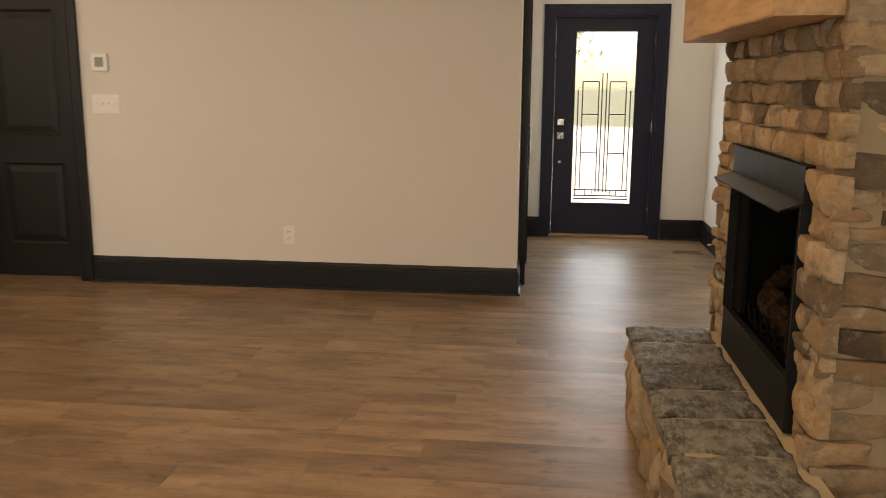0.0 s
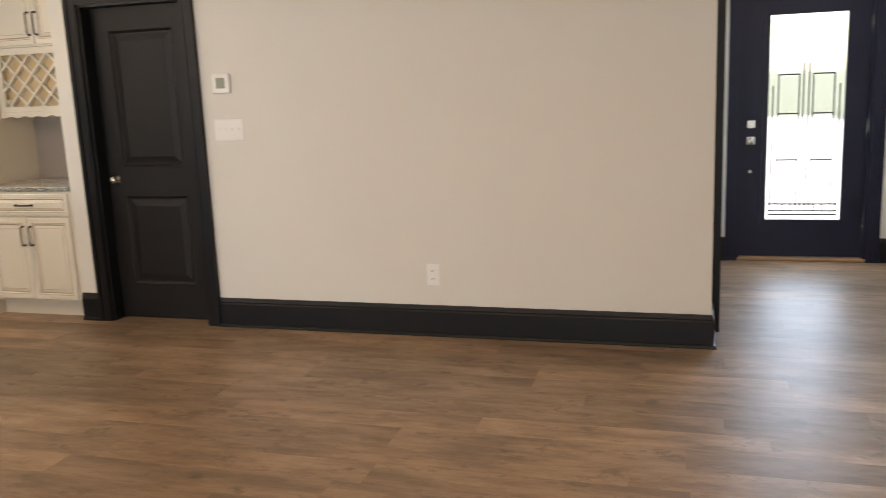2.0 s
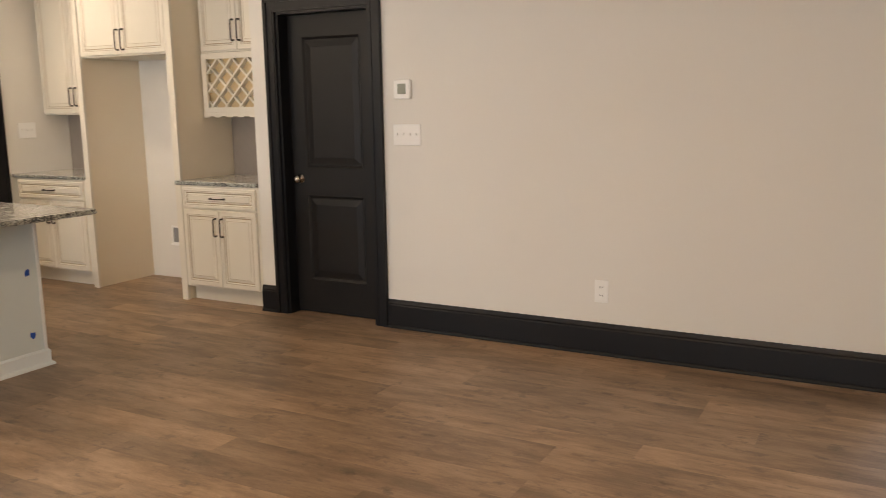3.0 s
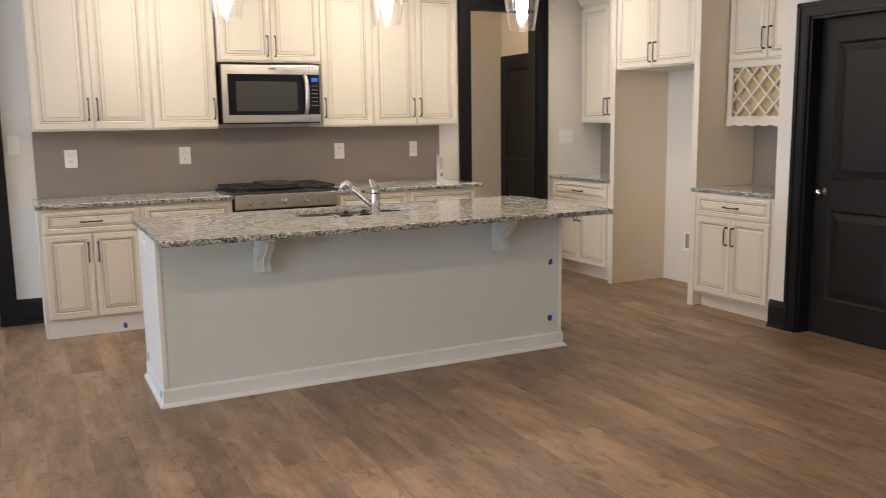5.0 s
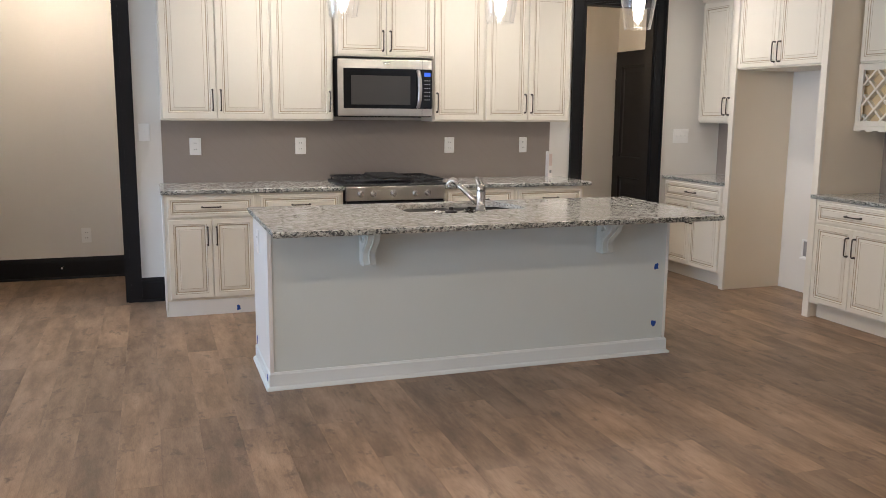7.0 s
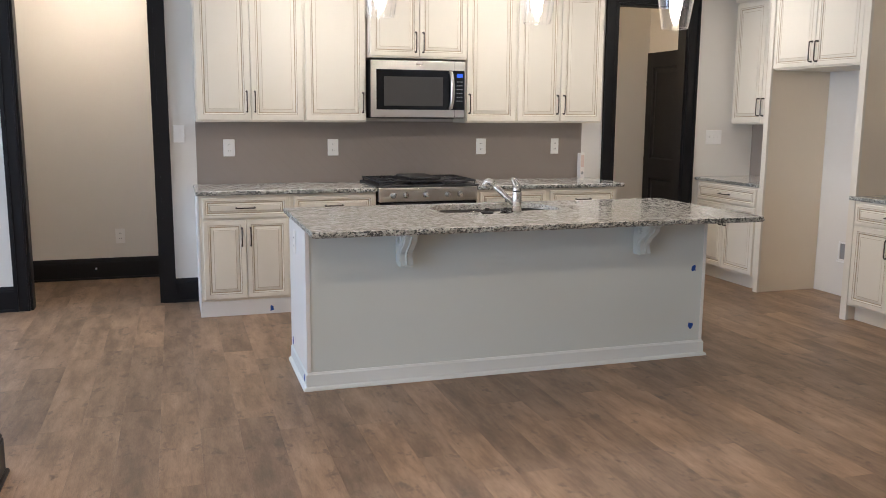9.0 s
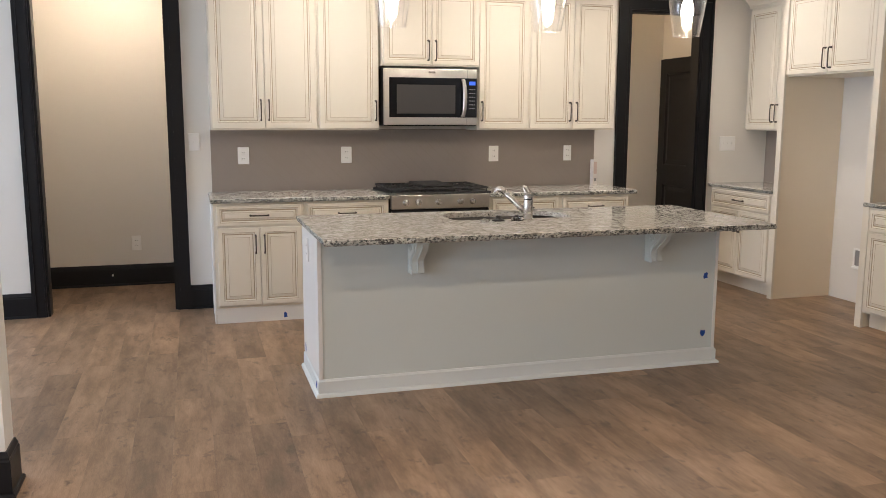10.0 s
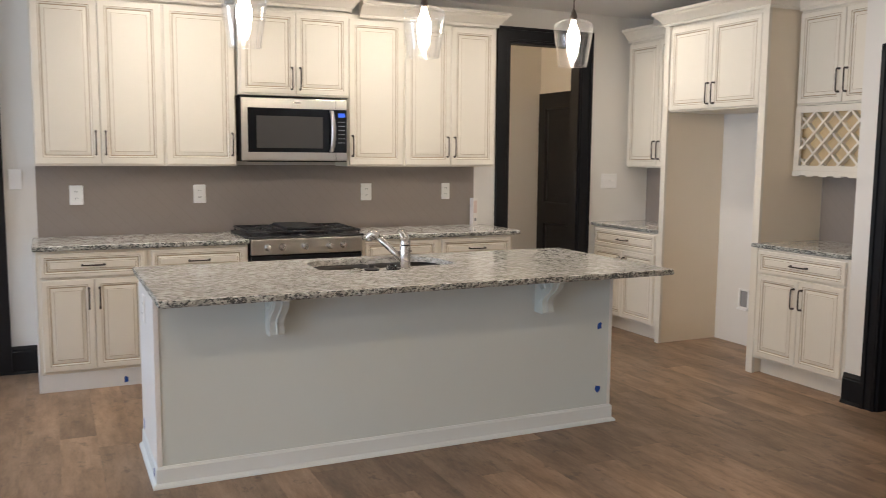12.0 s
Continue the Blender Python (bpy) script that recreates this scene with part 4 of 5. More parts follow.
# ---- kitchen, north run ----
NORTH = lambda x, z=0.0: pose(x, AY, z)
ND = AY - WY - 0.003
base_unit(NORTH(-6.50), 0.875, ND, KT - 0.006, toe_in=0.07, label="cream base cabinet in the kitchen corner")
solo("countertop", counter("counter_corner", WX + 0.001, -5.622, WY - 0.022, AY - 0.001, KT - 0.006, 0.922, ""), (GRANITE, GRANITE_EDGE), "speckled granite worktop in the corner", "countertop")
base_unit(NORTH(-4.555), 0.752, ND, KT - 0.006, toe_in=0.075, label="cream bar base cabinet beside the refrigerator recess")
solo("countertop", counter("counter_bar", -4.60, -3.801, WY - 0.022, AY - 0.001, KT - 0.006, 0.922, ""), (GRANITE, GRANITE_EDGE), "speckled granite bar worktop under the wine rack", "countertop")
structure("backsplash", boxes((WX + 0.001, -5.623, AY - 0.009, AY - 0.0005, 0.9225, 1.42)), SPLASH, "taupe tile backsplash")
structure("backsplash", boxes((-4.56, -3.801, AY - 0.009, AY - 0.0005, 0.9225, 1.40)), SPLASH, "taupe tile backsplash")


def tall_panel(x0, x1, label, stop=None):
    ob = thing("refrigerator_panel", label, "panel", pose(0, 0, 0), "refrigerator panels")
    part("side", boxes((x0 + 0.012, x1 - 0.012, WY + 0.02, AY - 0.001, 0.0, UT)), CREAMSIDE, ob, "matte cream side panel")
    if stop:
        part("edge_stile", boxes((x0, x1, WY - 0.003, WY + 0.02, 0.0, stop[0]), (x0, x1, WY - 0.003, WY + 0.02, stop[1], UT)), CREAM, ob)
    else:
        part("edge_stile", rbox(x0, x1, WY - 0.003, WY + 0.02, 0.0, UT, 0.003), CREAM, ob)


tall_panel(-5.621, -5.566, "tall cream refrigerator side panel by the corner cabinet")
tall_panel(-4.615, -4.556, "tall cream refrigerator side panel by the bar", (0.891, 0.9225))
upper_unit(NORTH(-5.566), 0.951, ND - 0.02, 1.86, UT, 2, "cream cabinet above the empty refrigerator recess", hz=0.11)
upper_unit(NORTH(-6.47), 0.849, 0.285, 1.415, UT, 2, "cream corner wall cabinet")
upper_unit(NORTH(-4.556), 0.755, 0.30, 1.872, UT, 2, "cream wall cabinet above the wine rack", hz=0.14)
crown([(-6.47, AY - 0.306), (-5.62, AY - 0.306)])
crown([(-5.622, AY - 0.32), (-5.622, WY + 0.002), (-4.556, WY + 0.002), (-4.556, AY - 0.33)], 1, 0.012)
crown([(-4.55, AY - 0.321), (-3.801, AY - 0.321)])


def wine_rack():
    ob = thing("wine_rack", "cream lattice wine rack with scalloped stemware rail", "wine rack", NORTH(-4.556))
    w, z0, z1, f = 0.755, 1.385, 1.868, -0.312
    part("body", boxes((0.001, 0.018, f + 0.02, -0.002, z0 + 0.045, z1), (w - 0.018, w - 0.001, f + 0.02, -0.002, z0 + 0.045, z1), (0.018, w - 0.018, f + 0.02, -0.002, z1 - 0.018, z1), (0.018, w - 0.018, f + 0.02, -0.002, z0 + 0.045, z0 + 0.06)), CREAM, ob)
    part("interior", boxes((0.018, w - 0.018, -0.268, -0.258, z0 + 0.06, z1 - 0.018)), RACKWOOD, ob, "shadowed wooden interior")
    a0, a1, b0, b1 = 0.048, w - 0.048, z0 + 0.075, z1 - 0.045
    part("frame", boxes((0.001, a0, f, f + 0.02, z0 + 0.04, z1), (a1, w - 0.001, f, f + 0.02, z0 + 0.04, z1), (a0, a1, f, f + 0.02, b1, z1), (a0, a1, f, f + 0.02, z0 + 0.04, b0)), CREAM, ob)
    cell = 0.142
    for sgn in (1, -1):
        n = int((a1 - a0 + b1 - b0) / cell) + 2
        for i in range(-n, n):
            # a slat x = c + sgn * (z - b0), clipped to the frame
            c = a0 + i * cell + (0.03 if sgn > 0 else 0.05)
            lo, hi = b0, b1
            za, zb = ((a0 - c) / sgn + b0, (a1 - c) / sgn + b0)
            lo, hi = max(lo, min(za, zb)), min(hi, max(za, zb))
            if hi - lo < 0.02:
                continue
            y0 = f + (0.002 if sgn > 0 else 0.011)
            hw = 0.0105
            q = [(c + sgn * (lo - b0) - hw, lo), (c + sgn * (lo - b0) + hw, lo), (c + sgn * (hi - b0) + hw, hi), (c + sgn * (hi - b0) - hw, hi)]
            bm = prism(q, y0, y0 + 0.075)
            part("slat", bm, CREAM, ob, "lattice divider")
    k = 6
    outline = [(0.001, z0)]
    for i in range(k):
        xa = 0.03 + i * (w - 0.06) / k
        xb = xa + (w - 0.06) / k
        outline += [(xa + 0.030, z0), (xa + 0.034, z0 + 0.009), (xb - 0.034, z0 + 0.009), (xb - 0.030, z0)]
    outline += [(w - 0.001, z0), (w - 0.001, z0 + 0.039), (0.001, z0 + 0.039)]
    part("stemware_rail", prism(outline, f - 0.006, f + 0.016), CREAM, ob, "scalloped stemware rail")
    for i in range(k + 1):
        x = 0.03 + i * (w - 0.06) / k
        part("rail_slat", boxes((max(0.002, x - 0.016), min(w - 0.002, x + 0.016), f + 0.017, -0.02, z0 + 0.004, z0 + 0.014)), CREAM, ob)


wine_rack()


def supply_box():
    ob = thing("supply_box", "recessed white water supply box on the wall", "supply box", pose(-5.262, AY, 0.372))
    part("frame", boxes((-0.055, -0.040, -0.010, -0.001, -0.085, 0.085), (0.040, 0.055, -0.010, -0.001, -0.085, 0.085), (-0.040, 0.040, -0.010, -0.001, 0.070, 0.085), (-0.040, 0.040, -0.010, -0.001, -0.085, -0.060)), WHITE, ob)
    part("recess", boxes((-0.040, 0.040, -0.003, -0.001, -0.060, 0.070)), GREY, ob, "grey recess")
    part("lip", rbox(-0.055, 0.055, -0.026, -0.010, -0.085, -0.068, 0.003), WHITE, ob)


supply_box()

# ---- island ----
IX0, IX1, IY0, IY1 = -4.70, -4.085, 1.972, 4.440
isl = thing("island", "pale grey-green painted kitchen island with base moulding in a lightened tone", "island", pose(0, 0, 0))
part("back_panel", boxes((IX1 - 0.02, IX1, IY0, IY1, 0.0, 0.883)), ISLAND, isl, "pale grey-green back panel")
for y in (IY0, IY1 - 0.02):
    part("side_panel", boxes((IX0, IX1 - 0.0205, y, y + 0.02, 0.0, 0.883)), ISLAND, isl)
part("bottom_panel", boxes((IX0 + 0.0205, IX1 - 0.0205, IY0 + 0.0205, IY1 - 0.0205, 0.08, 0.10)), CREAM, isl)
for y0, y1 in ((IY0 + 0.0205, 2.7395), (3.6805, IY1 - 0.0205)):
    part("cabinet_front", boxes((IX0, IX0 + 0.02, y0, y1, 0.0, 0.883)), CREAM, isl)
part("sink_base", boxes((IX0 - 0.10, IX0 - 0.08, 2.76, 3.66, 0.0, 0.883), (IX0 - 0.08, IX0 + 0.02, 2.74, 2.76, 0.0, 0.883), (IX0 - 0.08, IX0 + 0.02, 3.66, 3.68, 0.0, 0.883)), CREAM, isl, "cream sink base front")
part("end_panel", boxes((IX0 - 0.004, IX1 + 0.004, IY0 - 0.010, IY0 - 0.0005, 0.098, 0.882)), WHITEWOOD, isl, "white painted end panel")
part("corner_trim", boxes((IX1 + 0.0005, IX1 + 0.009, IY0 - 0.010, IY0 + 0.012, 0.098, 0.882)), WHITEWOOD, isl)
part("corner_trim", boxes((IX1 + 0.0005, IX1 + 0.006, IY1 - 0.012, IY1 + 0.006, 0.098, 0.882)), WHITEWOOD, isl)
IB = [(0, 0.0), (0.032, 0.0), (0.032, 0.006), (0.027, 0.016), (0.016, 0.022), (0.016, 0.086), (0.010, 0.093), (0.008, 0.097), (0, 0.097)]
part("base_moulding", sweep([(IX0, IY0), (IX1, IY0), (IX1, IY1), (IX0, IY1)], IB, 1), ISLANDLIT, isl, "base moulding in island paint, lightened as if lit from above")
TZ0, TZ1 = 0.884, 0.916
outlet(pose(-4.45, IY0 - 0.010, 0.765), 0.07, "white outlet on the island end panel")
SX0, SX1, SY0, SY1 = -4.765, -4.355, 2.82, 3.60


def island_top():
    """The island's slab with the rounded sink opening cut through it."""
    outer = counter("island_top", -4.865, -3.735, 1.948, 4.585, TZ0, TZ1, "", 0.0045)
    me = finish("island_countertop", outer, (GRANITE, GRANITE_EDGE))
    ob = new("island_countertop", me)
    tagged(ob, "large polished grey speckled granite island top", "countertop")
    cut = bmesh.new()
    pts = sink_outline(0.0)
    a = [cut.verts.new((x, y, TZ0 - 0.05)) for x, y in pts]
    b = [cut.verts.new((x, y, TZ1 + 0.05)) for x, y in pts]
    cut.faces.new(a[::-1])
    cut.faces.new(b)
    for i in range(len(a)):
        j = (i + 1) % len(a)
        cut.faces.new((a[i], a[j], b[j], b[i]))
    bmesh.ops.recalc_face_normals(cut, faces=cut.faces)
    cme = finish("cutter", cut, GRANITE)
    cob = new("cutter", cme)
    mod = ob.modifiers.new("sink_opening", "BOOLEAN")
    mod.object = cob
    mod.solver = "EXACT"
    dg = bpy.context.evaluated_depsgraph_get()
    dg.update()
    done = bpy.data.meshes.new_from_object(ob.evaluated_get(dg))
    ob.modifiers.clear()
    ob.data = done
    bpy.data.objects.remove(cob)
    return ob


def sink_outline(ins, n=14):
    """A rounded rectangle whose far edge bows out in two bays."""
    x0, x1, y0, y1 = SX0 + ins, SX1 - ins, SY0 + ins, SY1 - ins
    r = 0.16
    pts = []
    for cx, cy, a0 in ((x1 - 0.06, y0 + 0.06, -90), (x1 - 0.06, y1 - 0.06, 0)):
        for k in range(n + 1):
            a = radians(a0 + 90 * k / n)
            pts.append((cx + 0.06 * math.cos(a), cy + 0.06 * math.sin(a)))
    for cx, cy, a0 in ((x0 + r, y1 - r, 90), (x0 + r, y0 + r, 180)):
        for k in range(n + 1):
            a = radians(a0 + 90 * k / n)
            pts.append((cx + r * math.cos(a), cy + r * math.sin(a)))
    return pts


island_top()


def sink():
    ob = thing("sink", "stainless double-bowl undermount sink", "sink", pose(0, 0, 0))
    mid = (SY0 + SY1) / 2
    for k, (a, b) in enumerate(((SY0 + 0.0, mid - 0.012), (mid + 0.012, SY1 - 0.0))):
        bm = bmesh.new()
        rings = []
        for z, ins in ((TZ0 - 0.001, -0.02), (TZ0 - 0.001, 0.004), (TZ0 - 0.02, 0.008), (TZ0 - 0.16, 0.016), (TZ0 - 0.185, 0.04), (TZ0 - 0.19, 0.10)):
            ring = []
            x0, x1, y0, y1 = SX0 + ins, SX1 - ins, a + ins * 0.6, b - ins * 0.6
            r = 0.06 if ins < 0.05 else 0.03
            for cx, cy, a0 in ((x1 - r, y0 + r, -90), (x1 - r, y1 - r, 0), (x0 + r, y1 - r, 90), (x0 + r, y0 + r, 180)):
                for j in range(7):
                    t = radians(a0 + 15 * j)
                    ring.append(bm.verts.new((cx + r * math.cos(t), cy + r * math.sin(t), z)))
            rings.append(ring)
        for r0, r1 in zip(rings, rings[1:]):
            for j in range(len(r0)):
                bm.faces.new((r0[j], r0[(j + 1) % len(r0)], r1[(j + 1) % len(r0)], r1[j])).smooth = True
        bm.faces.new(rings[-1])
        bmesh.ops.recalc_face_normals(bm, faces=bm.faces)
        bowl = part("bowl", bm, CHROME, ob, "brushed steel bowl")
        part("drain", lathe([(0.0, 0.004), (0.030, 0.004), (0.042, 0.006), (0.045, 0.0)], 20), NICKEL, bowl, at=pose((SX0 + SX1) / 2, (a + b) / 2, TZ0 - 0.189), smooth=True)


sink()


def faucet():
    ob = thing("faucet", "brushed nickel single-lever kitchen faucet", "faucet", pose(-4.300, 3.262, TZ1))
    part("base", lathe([(0.0, 0.0), (0.034, 0.0), (0.034, 0.006), (0.029, 0.010), (0.0275, 0.118), (0.0275, 0.120)], 24), NICKEL, ob, "plain cylindrical body", smooth=True)
    part("seam_ring", lathe([(0.0275, 0.120), (0.0245, 0.121), (0.0245, 0.125), (0.0275, 0.126)], 24), DOORBLACK, ob, "dark seam under the lever cap", smooth=True)
    part("cap", lathe([(0.0275, 0.126), (0.0275, 0.140), (0.024, 0.156), (0.014, 0.164), (0.0, 0.166)], 24), NICKEL, ob, smooth=True)
    part("spout", tube([(-0.010, -0.012, 0.045), (-0.032, -0.040, 0.076), (-0.066, -0.084, 0.124), (-0.094, -0.120, 0.163)], [0.0185, 0.018, 0.017, 0.0175], 16), NICKEL, ob, "straight slanting spout", smooth=True)
    part("spray_head", tube([(-0.088, -0.112, 0.155), (-0.100, -0.127, 0.172), (-0.110, -0.140, 0.179), (-0.119, -0.152, 0.173), (-0.124, -0.158, 0.152), (-0.125, -0.159, 0.140)], [0.0175, 0.0195, 0.0205, 0.021, 0.020, 0.018], 16), NICKEL, ob, "pull-out spray head", smooth=True)
    lever = bmesh.new()
    for s in (-1, 1):
        add_tube(lever, [(0.004, 0.012 * s, 0.142), (0.001, 0.011 * s - 0.006, 0.164), (-0.005, 0.009 * s - 0.016, 0.186), (-0.010, 0.006 * s - 0.024, 0.200)], [0.011, 0.010, 0.009, 0.007], 10)
    add_tube(lever, [(-0.010, -0.032, 0.200), (-0.010, -0.016, 0.200)], 0.0075, 10)
    bmesh.ops.recalc_face_normals(lever, faces=lever.faces)
    part("lever", lever, NICKEL, ob, "upright looped lever handle", smooth=True)


faucet()
solo("drain_stopper", lathe([(0.0, 0.030), (0.014, 0.030), (0.013, 0.018), (0.020, 0.012), (0.036, 0.008), (0.040, 0.0), (0.0, 0.0)], 24), DOORBLACK, "black rubber sink drain stopper on the granite", "stopper", pose(-4.285, 3.068, TZ1 + 0.0005), smooth=True)
solo("drain_strainer", lathe([(0.0, 0.012), (0.010, 0.016), (0.012, 0.006), (0.030, 0.010), (0.034, 0.004), (0.030, 0.0), (0.0, 0.0)], 24), NICKEL, "small steel sink strainer on the granite", "strainer", pose(-4.275, 2.978, TZ1 + 0.0005), smooth=True)
solo("drain_stopper", lathe([(0.0, 0.026), (0.012, 0.026), (0.013, 0.018), (0.020, 0.012), (0.030, 0.008), (0.034, 0.0), (0.0, 0.0)], 24), DOORBLACK, "black rubber stopper beside the faucet", "stopper", pose(-4.315, 3.195, TZ1 + 0.0005), smooth=True)
solo("plastic_cup", lathe([(0.036, 0.022), (0.038, 0.0), (0.0, 0.0), (0.0, 0.003), (0.034, 0.003), (0.034, 0.022)], 24), CLEAR, "clear plastic ring beside the faucet", "cup", pose(-4.275, 3.185, TZ1 + 0.0005), smooth=True)


def corbel(y):
    """A scrolled bracket under the overhang; it stands out along +x."""
    ob = thing("corbel", "painted scrolled wood corbel under the island overhang", "corbel", pose(IX1 + 0.0005, y, TZ0 - 0.001), "island corbels")
    n = 20
    curve = []
    for i in range(n + 1):
        s = i / n
        curve.append((0.084 + 0.096 * (0.5 + 0.5 * math.cos(math.pi * min(1, s * 1.5))) + 0.010 * math.sin(s * math.pi * 2.2) * s, -0.034 - 0.168 * s))
    outline = [(0, 0), (0.190, 0), (0.190, -0.022), (0.184, -0.030)] + curve + [(0.080, -0.212), (0, -0.212)]
    part("bracket", prism(outline, -0.034, 0.034), ISLAND, ob)
    inner = [(0.010, -0.03), (0.165, -0.03)] + [(x - 0.016, z) for x, z in curve[2:-2]] + [(0.010, -0.196)]
    for s in (-1, 1):
        y0, y1 = sorted((s * 0.0345, s * 0.039))
        part("carved_side", prism(inner, y0, y1), ISLAND, ob, "raised carved side")
    part("front_fillet", tube([(x + 0.002, 0.0, z) for x, z in curve], 0.006, 6), ISLAND, ob, smooth=True)
    for s in (-1, 1):
        pts = [(0.085 + (0.030 - 0.0025 * i) * math.cos(i * 0.62), s * 0.041, -0.068 + (0.030 - 0.0025 * i) * math.sin(i * 0.62)) for i in range(11)]
        part("scroll", tube(pts, 0.005, 6), ISLAND, ob, smooth=True)


corbel(2.500)
corbel(3.968)


def tape(at, seed):
    """A torn scrap of masking tape that stands off the face it sticks to; its face looks along -y."""
    rnd = random.Random(seed)
    out = []
    for i in range(11):
        a = 2 * math.pi * i / 11
        r = 0.017 + rnd.uniform(-0.005, 0.006)
        out.append((r * math.cos(a) * 0.85, r * math.sin(a) * 1.25))
    solo("tape_scrap", prism(out, -0.0022, -0.0010), TAPE, "torn scrap of blue painter's tape", "tape", at, "tape scraps")


tape(pose(IX1, 4.365, 0.557, 0, 0, 90), 1)
tape(pose(IX1, 4.362, 0.194, 0, 0, 90), 2)
tape(pose(WX + BD, 1.975, 0.040, 0, 0, 90), 3)
tape(pose(-4.13, IY0 - 0.017, 0.060), 4)
tape(pose(-4.62, IY0 - 0.010, 0.14), 5)


def pendant(x, y):
    """A clear tapered glass pendant; the origin is the rim of the shade."""
    ob = thing("pendant_light", "clear glass pendant with a glowing filament bulb", "pendant light", pose(x, y, 2.029), "island pendants")
    sh = part("shade", lathe([(0.080, 0.0), (0.086, 0.03), (0.108, 0.17), (0.114, 0.212), (0.106, 0.242), (0.066, 0.261), (0.022, 0.268)], 40), SHADE, ob, "clear tapered glass shade", smooth=True)
    sh.visible_shadow = False
    lip = part("rim", tube([(0.0795 * math.cos(2 * math.pi * i / 40), 0.0795 * math.sin(2 * math.pi * i / 40), 0.0) for i in range(41)], 0.0022, 8), SHADE, sh, smooth=True)
    lip.visible_shadow = False
    part("socket", lathe([(0.0, 0.325), (0.008, 0.322), (0.014, 0.305), (0.020, 0.285), (0.022, 0.271), (0.016, 0.262), (0.0, 0.260)], 20), BRONZE, ob, "dark bronze socket", smooth=True)
    part("stem", tube([(0, 0, 0.31), (0, 0, CEIL - 2.029 - 0.02)], 0.005, 8), BRONZE, ob, "thin bronze stem")
    part("canopy", lathe([(0.0, CEIL - 2.029 - 0.03), (0.050, CEIL - 2.029 - 0.026), (0.062, CEIL - 2.029 - 0.004), (0.062, CEIL - 2.029 - 0.0005)], 24), BRONZE, ob, smooth=True)
    part("bulb", lathe([(0.012, 0.259), (0.015, 0.240), (0.024, 0.215), (0.034, 0.185), (0.038, 0.155), (0.034, 0.125), (0.024, 0.100), (0.012, 0.084), (0.0005, 0.080)], 20), BULBGLOW, ob, "brightly glowing filament bulb", smooth=True)


for x, y in PENDANTS:
    pendant(x, y)


def hall_fixture(x, y):
    ob = thing("hall_light", "flush hall ceiling light, lit", "ceiling light", pose(x, y, CEIL))
    part("pan", lathe([(0.0, -0.0005), (0.13, -0.0005), (0.13, -0.03), (0.12, -0.036)], 28), BRONZE, ob, smooth=True)
    d = part("diffuser", lathe([(0.12, -0.036), (0.115, -0.07), (0.08, -0.10), (0.0, -0.11)], 28), CLEAR, ob, smooth=True)
    d.visible_shadow = False


hall_fixture(-6.90, 0.72)
hall_fixture(-7.2, 4.4)

# ---- fireplace ----
FX, FY0, FY1, FBACK = 1.235, 2.625, 4.095, EX
BY0, BY1, BZ0, BZ1 = 2.872, 3.802, 0.378, 1.196
HX, HY0, HY1, HZ = 0.885, 2.15, 4.03, 0.378
fp = thing("fireplace", "rustic tan field-stone fireplace with black metal firebox", "fireplace", pose(0, 0, 0))
IN = 0.024
for core in ((FX + IN, FBACK, FY0 + IN, BY0, 0, CEIL), (FX + IN, FBACK, BY1, FY1 - IN, 0, CEIL), (FX + IN, FBACK, BY0, BY1, BZ1, CEIL), (FX + IN, FBACK, BY0, BY1, 0, BZ0), (FX + 0.52, FBACK, BY0, BY1, BZ0, BZ1)):
    part("mortar_core", boxes(core), MORTAR, fp, "tan mortar")
part("hearth_core", boxes((HX + 0.03, FX + IN, HY0 + 0.03, HY1 - 0.03, 0, HZ - 0.006)), HEARTHMORTAR, fp, "pale hearth mortar")


